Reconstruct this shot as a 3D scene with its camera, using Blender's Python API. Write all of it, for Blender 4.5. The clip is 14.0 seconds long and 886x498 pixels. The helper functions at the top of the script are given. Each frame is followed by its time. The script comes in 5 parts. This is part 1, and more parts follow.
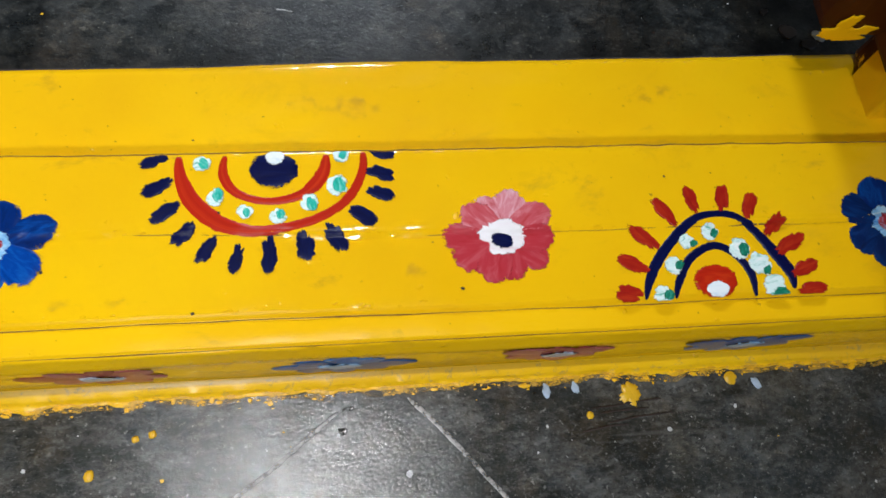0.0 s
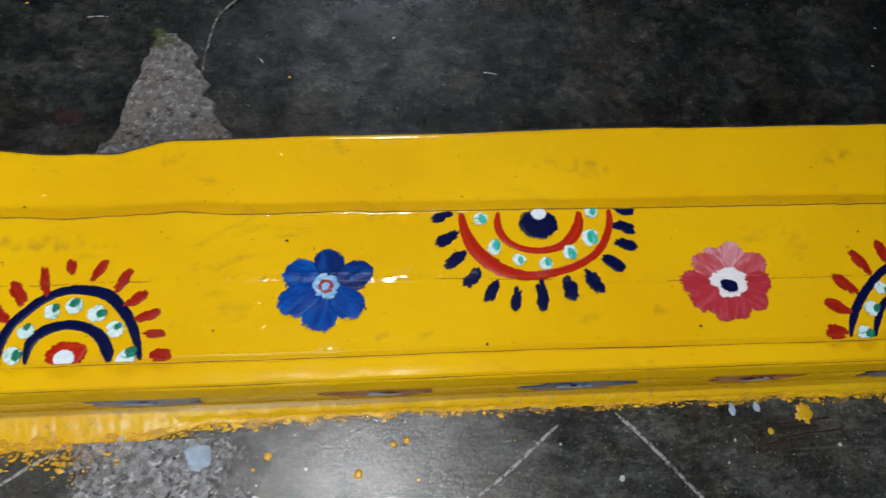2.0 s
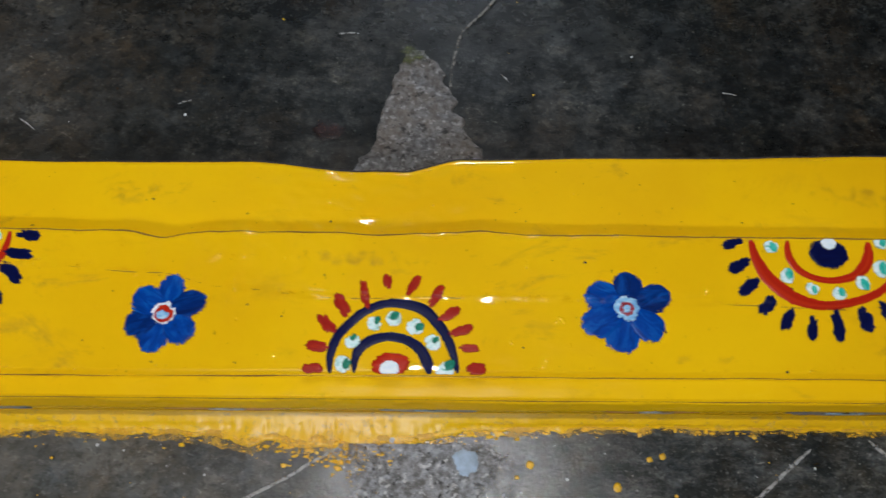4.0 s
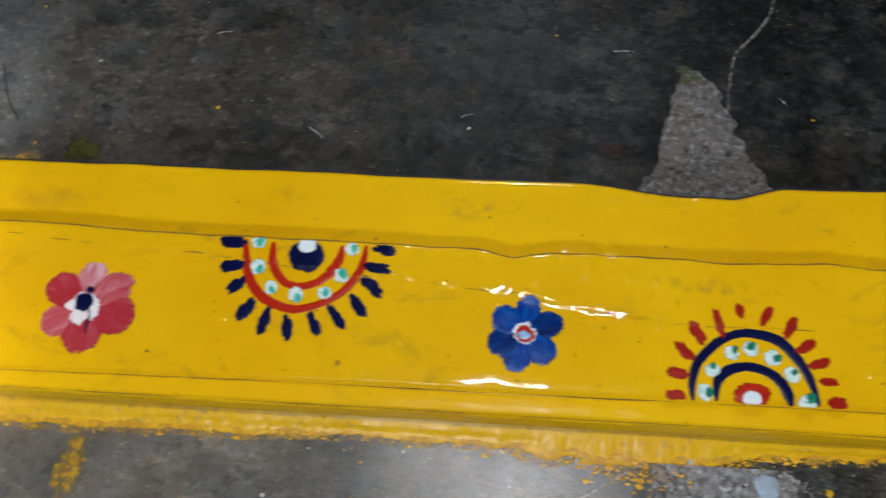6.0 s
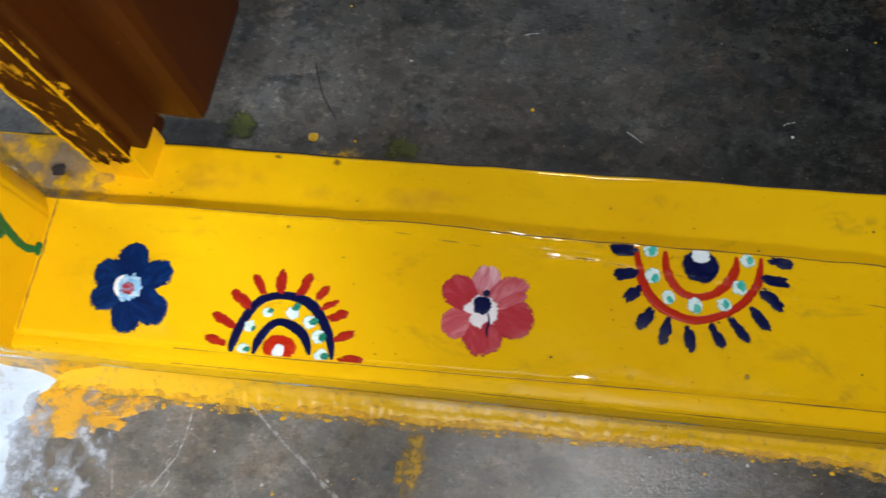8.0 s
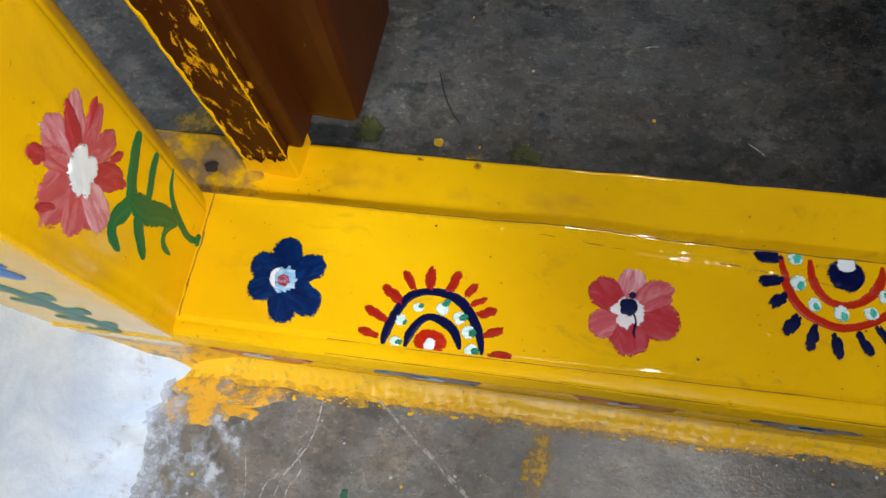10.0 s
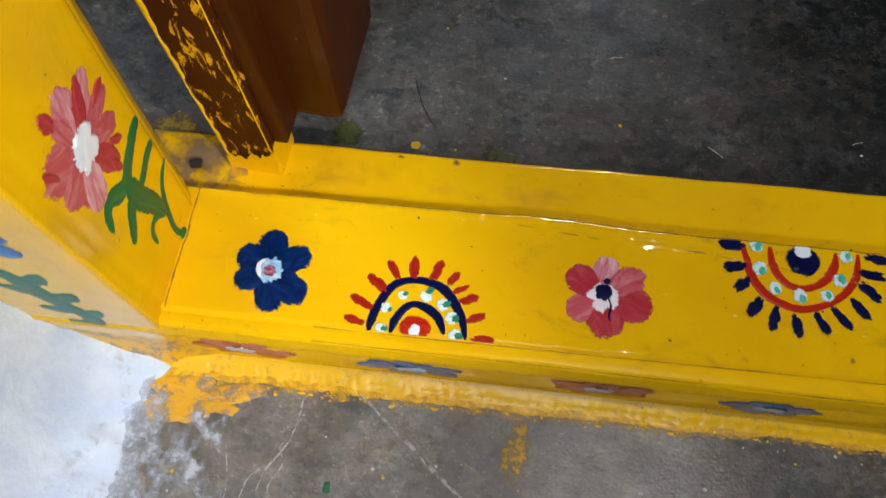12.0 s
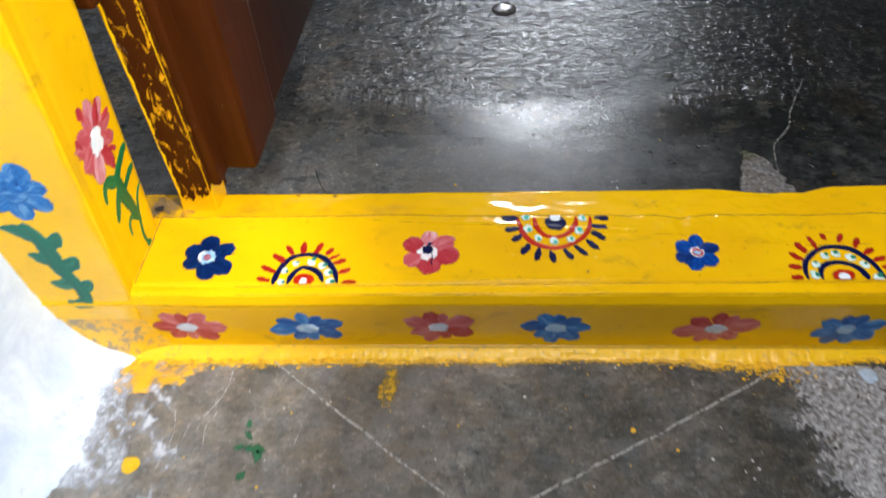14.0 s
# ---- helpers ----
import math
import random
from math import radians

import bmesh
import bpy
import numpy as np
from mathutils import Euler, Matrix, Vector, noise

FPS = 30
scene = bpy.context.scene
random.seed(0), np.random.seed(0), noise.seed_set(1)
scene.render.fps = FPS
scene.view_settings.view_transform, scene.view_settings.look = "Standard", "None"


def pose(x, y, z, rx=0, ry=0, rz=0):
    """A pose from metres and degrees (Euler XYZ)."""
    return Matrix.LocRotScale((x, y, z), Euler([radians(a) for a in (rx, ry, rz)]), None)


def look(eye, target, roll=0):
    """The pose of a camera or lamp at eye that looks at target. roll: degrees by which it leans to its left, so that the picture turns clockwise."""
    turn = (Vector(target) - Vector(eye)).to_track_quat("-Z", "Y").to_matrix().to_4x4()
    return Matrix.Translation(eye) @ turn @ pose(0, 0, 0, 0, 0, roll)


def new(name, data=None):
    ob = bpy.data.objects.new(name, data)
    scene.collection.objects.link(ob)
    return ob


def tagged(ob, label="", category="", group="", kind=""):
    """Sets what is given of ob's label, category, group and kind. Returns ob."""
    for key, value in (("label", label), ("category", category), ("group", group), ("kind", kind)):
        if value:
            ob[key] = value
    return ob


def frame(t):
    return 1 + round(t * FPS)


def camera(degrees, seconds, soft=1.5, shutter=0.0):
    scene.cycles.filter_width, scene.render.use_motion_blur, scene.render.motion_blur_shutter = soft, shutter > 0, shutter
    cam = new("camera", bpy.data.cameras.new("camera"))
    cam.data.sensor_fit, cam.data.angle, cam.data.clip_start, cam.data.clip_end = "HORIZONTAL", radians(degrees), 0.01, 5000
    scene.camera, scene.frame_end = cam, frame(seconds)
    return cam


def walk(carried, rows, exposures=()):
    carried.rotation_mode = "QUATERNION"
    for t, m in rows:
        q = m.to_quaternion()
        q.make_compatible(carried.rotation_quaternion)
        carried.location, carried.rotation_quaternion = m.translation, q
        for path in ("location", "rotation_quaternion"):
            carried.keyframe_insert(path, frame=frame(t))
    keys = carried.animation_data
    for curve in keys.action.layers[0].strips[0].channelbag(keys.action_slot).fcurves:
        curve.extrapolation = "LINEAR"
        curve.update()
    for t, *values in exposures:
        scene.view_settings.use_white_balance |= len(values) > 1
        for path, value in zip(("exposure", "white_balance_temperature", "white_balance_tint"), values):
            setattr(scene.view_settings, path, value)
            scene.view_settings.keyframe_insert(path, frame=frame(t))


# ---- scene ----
cam = camera(64.3, 14.0, shutter=0.5)
PATH = [
    (0, (0.965, -0.066, 0.418), (1.2, 0.594, -1.455), 16.4),
    (0.5, (0.949, -0.052, 0.432), (1.154, 0.579, -1.455), 15.2),
    (1, (0.907, -0.043, 0.448), (1.06, 0.632, -1.428), 9.3),
    (1.5, (0.866, -0.055, 0.472), (1.052, 0.637, -1.395), 10.7),
    (2, (0.831, -0.061, 0.481), (1.013, 0.612, -1.394), 13.0),
    (2.5, (0.809, -0.059, 0.489), (0.967, 0.607, -1.39), 11.6),
    (3, (0.775, -0.064, 0.494), (0.918, 0.597, -1.388), 11.2),
    (3.2, (0.755, -0.061, 0.489), (0.868, 0.604, -1.394), 9.1),
    (5.3, (0.583, -0.035, 0.502), (0.587, 0.591, -1.397), 2.4),
    (5.5, (0.56, -0.035, 0.502), (0.577, 0.598, -1.396), 4.0),
    (6, (0.496, -0.034, 0.504), (0.46, 0.588, -1.396), -0.1),
    (6.5, (0.446, -0.045, 0.498), (0.381, 0.558, -1.408), -0.5),
    (7, (0.382, -0.045, 0.502), (0.312, 0.555, -1.405), -2.1),
    (7.5, (0.32, -0.039, 0.502), (0.223, 0.545, -1.409), -4.6),
    (8, (0.284, -0.042, 0.508), (0.142, 0.557, -1.395), -7.8),
    (8.5, (0.251, -0.048, 0.511), (0.062, 0.525, -1.396), -11.9),
    (9, (0.232, -0.053, 0.515), (0.017, 0.519, -1.39), -13.3),
    (9.2, (0.229, -0.057, 0.518), (0.005, 0.534, -1.379), -13.1),
    (11.3, (0.193, -0.067, 0.526), (-0.009, 0.603, -1.348), -11.9),
    (11.5, (0.2, -0.064, 0.53), (0.001, 0.622, -1.338), -11.9),
    (12, (0.201, -0.097, 0.529), (0.09, 0.635, -1.329), -2.1),
    (12.5, (0.238, -0.149, 0.553), (0.149, 0.676, -1.267), -1.6),
    (13, (0.267, -0.261, 0.563), (0.2, 0.671, -1.205), 0.7),
    (13.5, (0.313, -0.31, 0.618), (0.245, 0.934, -0.947), -2.8),
    (13.6, (0.314, -0.321, 0.61), (0.242, 0.961, -0.924), -2.7),
    (14, (0.316, -0.392, 0.621), (0.255, 0.911, -0.895), -2.2),
]
walk(cam, [(t, look(eye, target, roll)) for t, eye, target, roll in PATH],
     [(0.0, 0.48, 6250, 10), (0.5, 0.22, 6250, 10), (1.0, 0.12, 6250, 10), (3.0, -0.02, 6250, 10), (6.0, -0.20, 6250, 10), (9.0, -0.47, 6400, 11), (12.5, -0.54, 6500, 13), (13.0, -0.31, 6500, 13), (13.5, -0.28, 6500, 13), (14.0, 0.12, 6500, 13)])

# ---------------------------------------------------------------- light
world = bpy.data.worlds.new("world")
scene.world = world
world.use_nodes = True
world.node_tree.nodes["Background"].inputs[0].default_value = (0.55, 0.62, 0.75, 1)
world.node_tree.nodes["Background"].inputs[1].default_value = 0.05


def area_lamp(name, eye, target, sx, sy, watts, colour):
    data = bpy.data.lights.new(name, "AREA")
    data.shape, data.size, data.size_y, data.energy, data.color = "RECTANGLE", sx, sy, watts, colour
    ob = new(name, data)
    ob.matrix_world = look(eye, target)
    return ob


def spot_lamp(name, eye, target, degrees, blend, radius, watts, colour):
    data = bpy.data.lights.new(name, "SPOT")
    data.spot_size, data.spot_blend, data.shadow_soft_size = radians(degrees), blend, radius
    data.energy, data.color = watts, colour
    ob = new(name, data)
    ob.matrix_world = look(eye, target)
    return ob


# fixed lamps, none in view: two added fills, a porch bulb, a room tube and a side light
# added fill above the doorway, a fixed stand-in for the camera's own light
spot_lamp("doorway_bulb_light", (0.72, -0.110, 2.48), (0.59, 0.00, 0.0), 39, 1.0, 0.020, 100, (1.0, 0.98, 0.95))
# porch bulb, moved in and boosted to light the sill's front face
spot_lamp("porch_bulb_light", (0.36, -1.60, 2.05), (0.42, -0.02, 0.0), 68, 1.0, 0.12, 100, (0.93, 0.97, 1.0))
# added fixed fill on the jamb, standing in for the moving camera light
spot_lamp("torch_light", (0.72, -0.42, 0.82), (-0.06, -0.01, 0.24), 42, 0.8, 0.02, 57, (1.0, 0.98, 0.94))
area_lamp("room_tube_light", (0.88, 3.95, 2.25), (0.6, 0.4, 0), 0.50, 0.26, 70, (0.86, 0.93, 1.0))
# unseen side light, added to lighten the room floor behind the jamb
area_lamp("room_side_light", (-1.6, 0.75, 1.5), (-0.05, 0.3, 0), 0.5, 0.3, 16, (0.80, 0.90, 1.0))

# ---------------------------------------------------------------- materials


class Nodes:
    """A small builder for one node material."""

    def __init__(self, name):
        self.mat = bpy.data.materials.new(name)
        self.mat.use_nodes = True
        self.tree = self.mat.node_tree
        self.bsdf = self.tree.nodes["Principled BSDF"]

    def node(self, kind, **values):
        n = self.tree.nodes.new(kind)
        for key, value in values.items():
            n.inputs[key].default_value = value
        return n

    def link(self, a, b):
        self.tree.links.new(a, b)

    def coords(self, scale=(1, 1, 1), which="Object", turn=0.0):
        tex = self.node("ShaderNodeTexCoord")
        m = self.node("ShaderNodeMapping")
        m.inputs["Scale"].default_value = scale
        m.inputs["Rotation"].default_value = (0, 0, turn)
        self.link(tex.outputs[which], m.inputs["Vector"])
        return m.outputs["Vector"]

    def noise(self, scale, detail=4, rough=0.55, vec=None, distortion=0.0):
        n = self.node("ShaderNodeTexNoise", Scale=scale, Detail=detail, Roughness=rough, Distortion=distortion)
        if vec is not None:
            self.link(vec, n.inputs["Vector"])
        return n.outputs["Fac"]

    def ramp(self, fac, *stops):
        r = self.node("ShaderNodeValToRGB")
        e = r.color_ramp.elements
        while len(e) < len(stops):
            e.new(0.5)
        for i, (p, c) in enumerate(stops):
            e[i].position = p
            e[i].color = (c, c, c, 1) if isinstance(c, (int, float)) else (*c, 1)
        self.link(fac, r.inputs["Fac"])
        return r.outputs["Color"]

    def mix(self, fac, a, b, how="MIX"):
        m = self.tree.nodes.new("ShaderNodeMix")
        m.data_type, m.blend_type = "RGBA", how
        for socket, value in ((m.inputs[0], fac), (m.inputs[6], a), (m.inputs[7], b)):
            if isinstance(value, (int, float)):
                socket.default_value = value
            elif isinstance(value, tuple):
                socket.default_value = (*value, 1)
            else:
                self.link(value, socket)
        return m.outputs[2]

    def maths(self, how, a, b=0.0):
        m = self.tree.nodes.new("ShaderNodeMath")
        m.operation = how
        for socket, value in ((m.inputs[0], a), (m.inputs[1], b)):
            if isinstance(value, (int, float)):
                socket.default_value = value
            else:
                self.link(value, socket)
        return m.outputs[0]

    def bump(self, height, distance, strength=1.0, before=None):
        b = self.node("ShaderNodeBump", Strength=strength, Distance=distance)
        self.link(height, b.inputs["Height"])
        if before is not None:
            self.link(before, b.inputs["Normal"])
        return b.outputs["Normal"]

    def random(self):
        return self.node("ShaderNodeObjectInfo").outputs["Random"]

    def done(self, colour, rough, normal=None, **values):
        for socket, value in (("Base Color", colour), ("Roughness", rough), ("Normal", normal)):
            if value is None:
                continue
            if isinstance(value, (int, float)):
                self.bsdf.inputs[socket].default_value = value
            elif isinstance(value, tuple):
                self.bsdf.inputs[socket].default_value = (*value, 1)
            else:
                self.link(value, self.bsdf.inputs[socket])
        for key, value in values.items():
            self.bsdf.inputs[key].default_value = value
        return self.mat


def yellow_enamel(name, grime=0.45, base=(0.88, 0.525, 0.002), deep=(0.80, 0.440, 0.002), worn=0, gloss=(0.05, 0.15), beads=0.6, shine=0.5):
    """Thick glossy yellow enamel with brush marks, runs, dirt specks and grey scuffs."""
    n = Nodes(name)
    big = n.noise(9, 3, 0.5, n.coords())
    fine = n.noise(70, 5, 0.65, n.coords((0.25, 1, 1)))
    colour = n.mix(n.ramp(big, (0.35, 0.0), (0.7, 1.0)), base, deep)
    colour = n.mix(n.maths("MULTIPLY", fine, 0.25), colour, deep)
    scuff = n.ramp(n.noise(26, 6, 0.7, n.coords((0.55, 1, 1)), 0.6), (0.60, 0.0), (0.74, 1.0))
    colour = n.mix(n.maths("MULTIPLY", scuff, grime), colour, (0.24, 0.15, 0.03))
    specks = n.ramp(n.noise(260, 2, 0.5, n.coords()), (0.74, 0.0), (0.78, 1.0))
    colour = n.mix(n.maths("MULTIPLY", specks, 0.55), colour, (0.10, 0.05, 0.02))
    if worn:
        bare = n.ramp(n.noise(170 / worn, 8, 0.75, n.coords(), 0.3), (0.60 - 0.035 * worn, 0.0), (0.63 - 0.03 * worn, 1.0))
        colour = n.mix(n.maths("MULTIPLY", bare, 0.36 if worn == 1 else 0.8), colour, (0.23, 0.20, 0.16))
    smudge = n.ramp(n.noise(16, 8, 0.74, n.coords((0.7, 1.3, 1)), 0.4), (0.56, 0.0), (0.70, 1.0))
    colour = n.mix(n.maths("MULTIPLY", smudge, grime * 0.5), colour, (0.36, 0.22, 0.02))
    rough = n.ramp(fine, (0.3, gloss[0]), (0.8, gloss[1]))
    pimple = n.ramp(n.noise(135, 2, 0.5, n.coords()), (0.71, 0.0), (0.82, 1.0))
    lumps = n.bump(n.noise(42, 3, 0.5, n.coords((0.9, 1, 1))), 0.0016, 0.28)
    normal = n.bump(n.noise(420, 3, 0.6, n.coords((0.7, 1, 1))), 0.0002, 0.30, n.bump(pimple, 0.0008, beads, lumps))
    return n.done(colour, (0.4 if worn > 1 else 0.36) if worn else rough, normal, **{"Specular IOR Level": shine})


def stroke_paint(name, main, light, dark, mixing=0.5, rough=0.30):
    """Brushed paint: streaks run along each stroke (its own u, v)."""
    n = Nodes(name)
    uv = n.coords((1.1, 2.8, 1), "UV")
    turn = n.node("ShaderNodeVectorMath")
    turn.operation = "ADD"
    n.link(uv, turn.inputs[0])
    r = n.random()
    c = n.node("ShaderNodeCombineXYZ")
    n.link(n.maths("MULTIPLY", r, 37.0), c.inputs["X"])
    n.link(n.maths("MULTIPLY", r, 61.0), c.inputs["Y"])
    n.link(c.outputs[0], turn.inputs[1])
    streak = n.noise(1.5, 6, 0.62, turn.outputs[0], 0.9)
    lit = n.ramp(streak, (0.50, 0.0), (0.68, 1.0))
    deep = n.ramp(streak, (0.30, 1.0), (0.47, 0.0))
    colour = n.mix(n.maths("MULTIPLY", lit, mixing), main, light)
    colour = n.mix(n.maths("MULTIPLY", deep, mixing), colour, dark)
    normal = n.bump(streak, 0.0005, 0.3)
    tex = n.node("ShaderNodeTexCoord")
    sep = n.node("ShaderNodeSeparateXYZ")
    n.link(tex.outputs["UV"], sep.inputs[0])
    a = n.maths("POWER", n.maths("ABSOLUTE", n.maths("MULTIPLY_ADD", sep.outputs["X"], 2.0)), 2.0)
    a.node.inputs[0].links[0].from_node.inputs[0].links[0].from_node.inputs[2].default_value = -1.0
    b = n.maths("POWER", n.maths("ABSOLUTE", n.maths("MULTIPLY_ADD", sep.outputs["Y"], 2.0)), 2.0)
    b.node.inputs[0].links[0].from_node.inputs[0].links[0].from_node.inputs[2].default_value = -1.0
    inside = n.maths("SUBTRACT", 1.0, n.maths("SQRT", n.maths("ADD", a, b)))
    hair = n.mix(0.35, n.noise(430, 5, 0.75, n.coords()), streak)
    hold = n.maths("ADD", n.maths("MULTIPLY", inside, 1.15), n.maths("MULTIPLY", hair, 1.25))
    n.link(n.ramp(hold, (0.64, 0.0), (0.71, 1.0)), n.bsdf.inputs["Alpha"])
    n.bsdf.inputs["Specular IOR Level"].default_value = 0.13
    return n.done(colour, rough, normal)


def cement(name, low, mid, high, dust=0.4, rough=(0.26, 0.5), brown=(0.10, 0.075, 0.05), stretch=(0.6, 1.2, 1), relief=1.0, stain=0.45, worn=None, hammer=None, blotch=0.85, streak=1.0):
    """Old trowelled cement floor: crisp dark blotches, dust, scratches, pits.
    worn = (pale, x0, x1): paler and duller towards x0, wear and painted light falloff together; hammer = (y0, y1): a
    tamped, glossy finish sets in between."""
    n = Nodes(name)
    v = n.coords()
    big = n.noise(7, 6, 0.66, v, 0.2)
    mid_n = n.noise(30, 9, 0.76, n.coords(stretch), 0.1)
    fine = n.noise(150, 6, 0.75, n.coords(stretch))
    grit = n.noise(520, 3, 0.6, v)
    blot = n.noise(58, 10, 0.78, n.coords((0.85, 1.1, 1)))
    spots = n.noise(230, 6, 0.7, v)
    hue = n.noise(24, 8, 0.75, v)
    place = n.node("ShaderNodeSeparateXYZ")
    n.link(v, place.inputs[0])
    colour = n.mix(n.ramp(big, (0.36, 0.0), (0.64, 1.0)), low, mid)
    colour = n.mix(n.maths("MULTIPLY", n.ramp(mid_n, (0.47, 0.0), (0.62, 1.0)), 0.65), colour, high)
    dull = None
    dark = low
    # gradient along x: wear, with the light's falloff painted into the colour
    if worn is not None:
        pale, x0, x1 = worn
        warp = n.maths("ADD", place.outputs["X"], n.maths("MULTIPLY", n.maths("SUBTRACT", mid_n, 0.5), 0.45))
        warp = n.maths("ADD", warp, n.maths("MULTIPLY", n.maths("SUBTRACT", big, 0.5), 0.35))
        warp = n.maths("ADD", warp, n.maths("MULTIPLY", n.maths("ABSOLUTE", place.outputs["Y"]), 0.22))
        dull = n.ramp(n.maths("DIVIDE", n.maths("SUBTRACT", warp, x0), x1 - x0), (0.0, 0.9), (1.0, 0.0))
        pale_side = n.mix(n.ramp(mid_n, (0.40, 0.0), (0.60, 1.0)), tuple(0.62 * c for c in pale), pale)
        colour = n.mix(dull, colour, pale_side)
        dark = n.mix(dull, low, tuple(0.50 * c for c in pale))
    colour = n.mix(n.maths("MULTIPLY", n.ramp(n.noise(11, 6, 0.66, n.coords((1.3, 0.8, 1))), (0.50, 0.0), (0.62, 1.0)), stain), colour, brown)
    colour = n.mix(n.maths("MULTIPLY", n.ramp(blot, (0.505, 0.0), (0.585, 1.0)), blotch), colour, dark)
    colour = n.mix(n.maths("MULTIPLY", n.ramp(hue, (0.50, 0.0), (0.66, 1.0)), 0.55), colour, (0.80, 1.0, 1.25), "MULTIPLY")
    colour = n.mix(n.maths("MULTIPLY", n.ramp(hue, (0.34, 1.0), (0.48, 0.0)), 0.55), colour, (1.25, 1.0, 0.70), "MULTIPLY")
    colour = n.mix(n.maths("MULTIPLY", n.ramp(spots, (0.56, 0.0), (0.61, 1.0)), 0.6), colour, dark)
    colour = n.mix(n.maths("MULTIPLY", n.ramp(fine, (0.53, 0.0), (0.66, 1.0)), dust), colour, high)
    colour = n.mix(n.maths("MULTIPLY", n.ramp(fine, (0.28, 1.0), (0.42, 0.0)), 0.7), colour, dark)
    colour = n.mix(n.maths("MULTIPLY", n.ramp(n.noise(330, 3, 0.6, v), (0.64, 0.0), (0.70, 1.0)), 0.75), colour, tuple(1.5 * c for c in high))
    colour = n.mix(n.maths("MULTIPLY", n.ramp(grit, (0.60, 0.0), (0.68, 1.0)), 0.40), colour, high)
    colour = n.mix(n.maths("MULTIPLY", n.ramp(grit, (0.30, 1.0), (0.38, 0.0)), 0.5), colour, dark)
    for turn, lean in ((0.10, 60), (0.9, 52), (-0.6, 66)):
        scratch = n.ramp(n.noise(lean, 3, 0.5, n.coords((0.13, 2.2, 1), "Object", turn)), (0.68, 0.0), (0.76, 1.0))
        colour = n.mix(n.maths("MULTIPLY", scratch, 0.30 * streak), colour, high)
    drag = n.ramp(n.noise(75, 3, 0.5, n.coords((0.16, 2.4, 1), "Object", 0.05)), (0.64, 0.0), (0.75, 1.0))
    colour = n.mix(n.maths("MULTIPLY", drag, 0.4 * streak), colour, dark)
    damp = n.ramp(n.noise(33, 4, 0.55, n.coords((0.8, 1.1, 1), "Object", 0.3), 0.4), (0.575, 0.0), (0.615, 1.0))
    colour = n.mix(n.maths("MULTIPLY", damp, 0.5 * blotch), colour, dark)
    for size, lo, tint, much in ((27, 0.545, (0.50, 0.56, 0.60), 0.9), (64, 0.555, (0.52, 0.54, 0.54), 0.8), (150, 0.575, (0.50, 0.50, 0.50), 0.8)):
        spot = n.ramp(n.noise(size, 5, 0.62, n.coords((0.85, 1.05, 1), "Object", size * 0.1), 0.3), (lo, 0.0), (lo + 0.03, 1.0))
        colour = n.mix(n.maths("MULTIPLY", spot, much * blotch), colour, tint, "MULTIPLY")
    for size, lo, tint, much in ((40, 0.58, (1.7, 1.6, 1.45), 0.8), (180, 0.60, (2.1, 2.1, 2.1), 0.8)):
        spot = n.ramp(n.noise(size, 5, 0.62, n.coords((0.8, 1.1, 1), "Object", 1.0 + size), 0.3), (lo, 0.0), (lo + 0.03, 1.0))
        colour = n.mix(n.maths("MULTIPLY", spot, much * blotch), colour, tint, "MULTIPLY")
    rough_c = n.ramp(mid_n, (0.3, rough[0]), (0.7, rough[1]))
    rough_c = n.mix(n.maths("MULTIPLY", n.ramp(blot, (0.53, 0.0), (0.58, 1.0)), 0.5), rough_c, (rough[0], rough[0], rough[0]))
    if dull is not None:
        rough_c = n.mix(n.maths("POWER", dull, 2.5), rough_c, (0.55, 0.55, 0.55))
    pits = n.bump(n.mix(0.5, fine, grit), 0.0008 * relief, 0.6)
    normal = n.bump(n.noise(16, 4, 0.55, v), 0.003 * relief, 0.3, pits)
    if hammer is not None:
        y0, y1 = hammer
        edge = n.maths("ADD", place.outputs["Y"], n.maths("MULTIPLY", n.maths("SUBTRACT", mid_n, 0.5), 0.06))
        tamped = n.ramp(n.maths("DIVIDE", n.maths("SUBTRACT", edge, y0), y1 - y0), (0.0, 0.0), (1.0, 1.0))
        waves = n.maths("SUBTRACT", n.noise(85, 4, 0.58, n.coords((0.85, 1.0, 1), "Object", 0.15), 0.7), 0.5)
        normal = n.bump(n.maths("MULTIPLY", waves, tamped), 0.0036, 0.8, normal)
        chatter = n.noise(60, 3, 0.5, n.coords((2.6, 0.25, 1), "Object", 0.45))
        band = n.ramp(n.maths("DIVIDE", n.maths("SUBTRACT", edge, y0 - 0.02), y1 - y0 + 0.07), (0.0, 0.0), (0.5, 1.0), (1.0, 0.0))
        float_band = n.ramp(n.maths("DIVIDE", n.maths("SUBTRACT", edge, y0 - 0.10), 0.12), (0.0, 0.0), (0.6, 1.0), (1.0, 1.0))
        normal = n.bump(n.maths("MULTIPLY", n.maths("SUBTRACT", chatter, 0.5), band), 0.0020, 0.5, normal)
        rough_c = n.mix(tamped, n.mix(n.maths("MULTIPLY", float_band, 0.75), rough_c, (0.16, 0.16, 0.16)), (0.23, 0.23, 0.23))
    return n.done(colour, rough_c, normal)


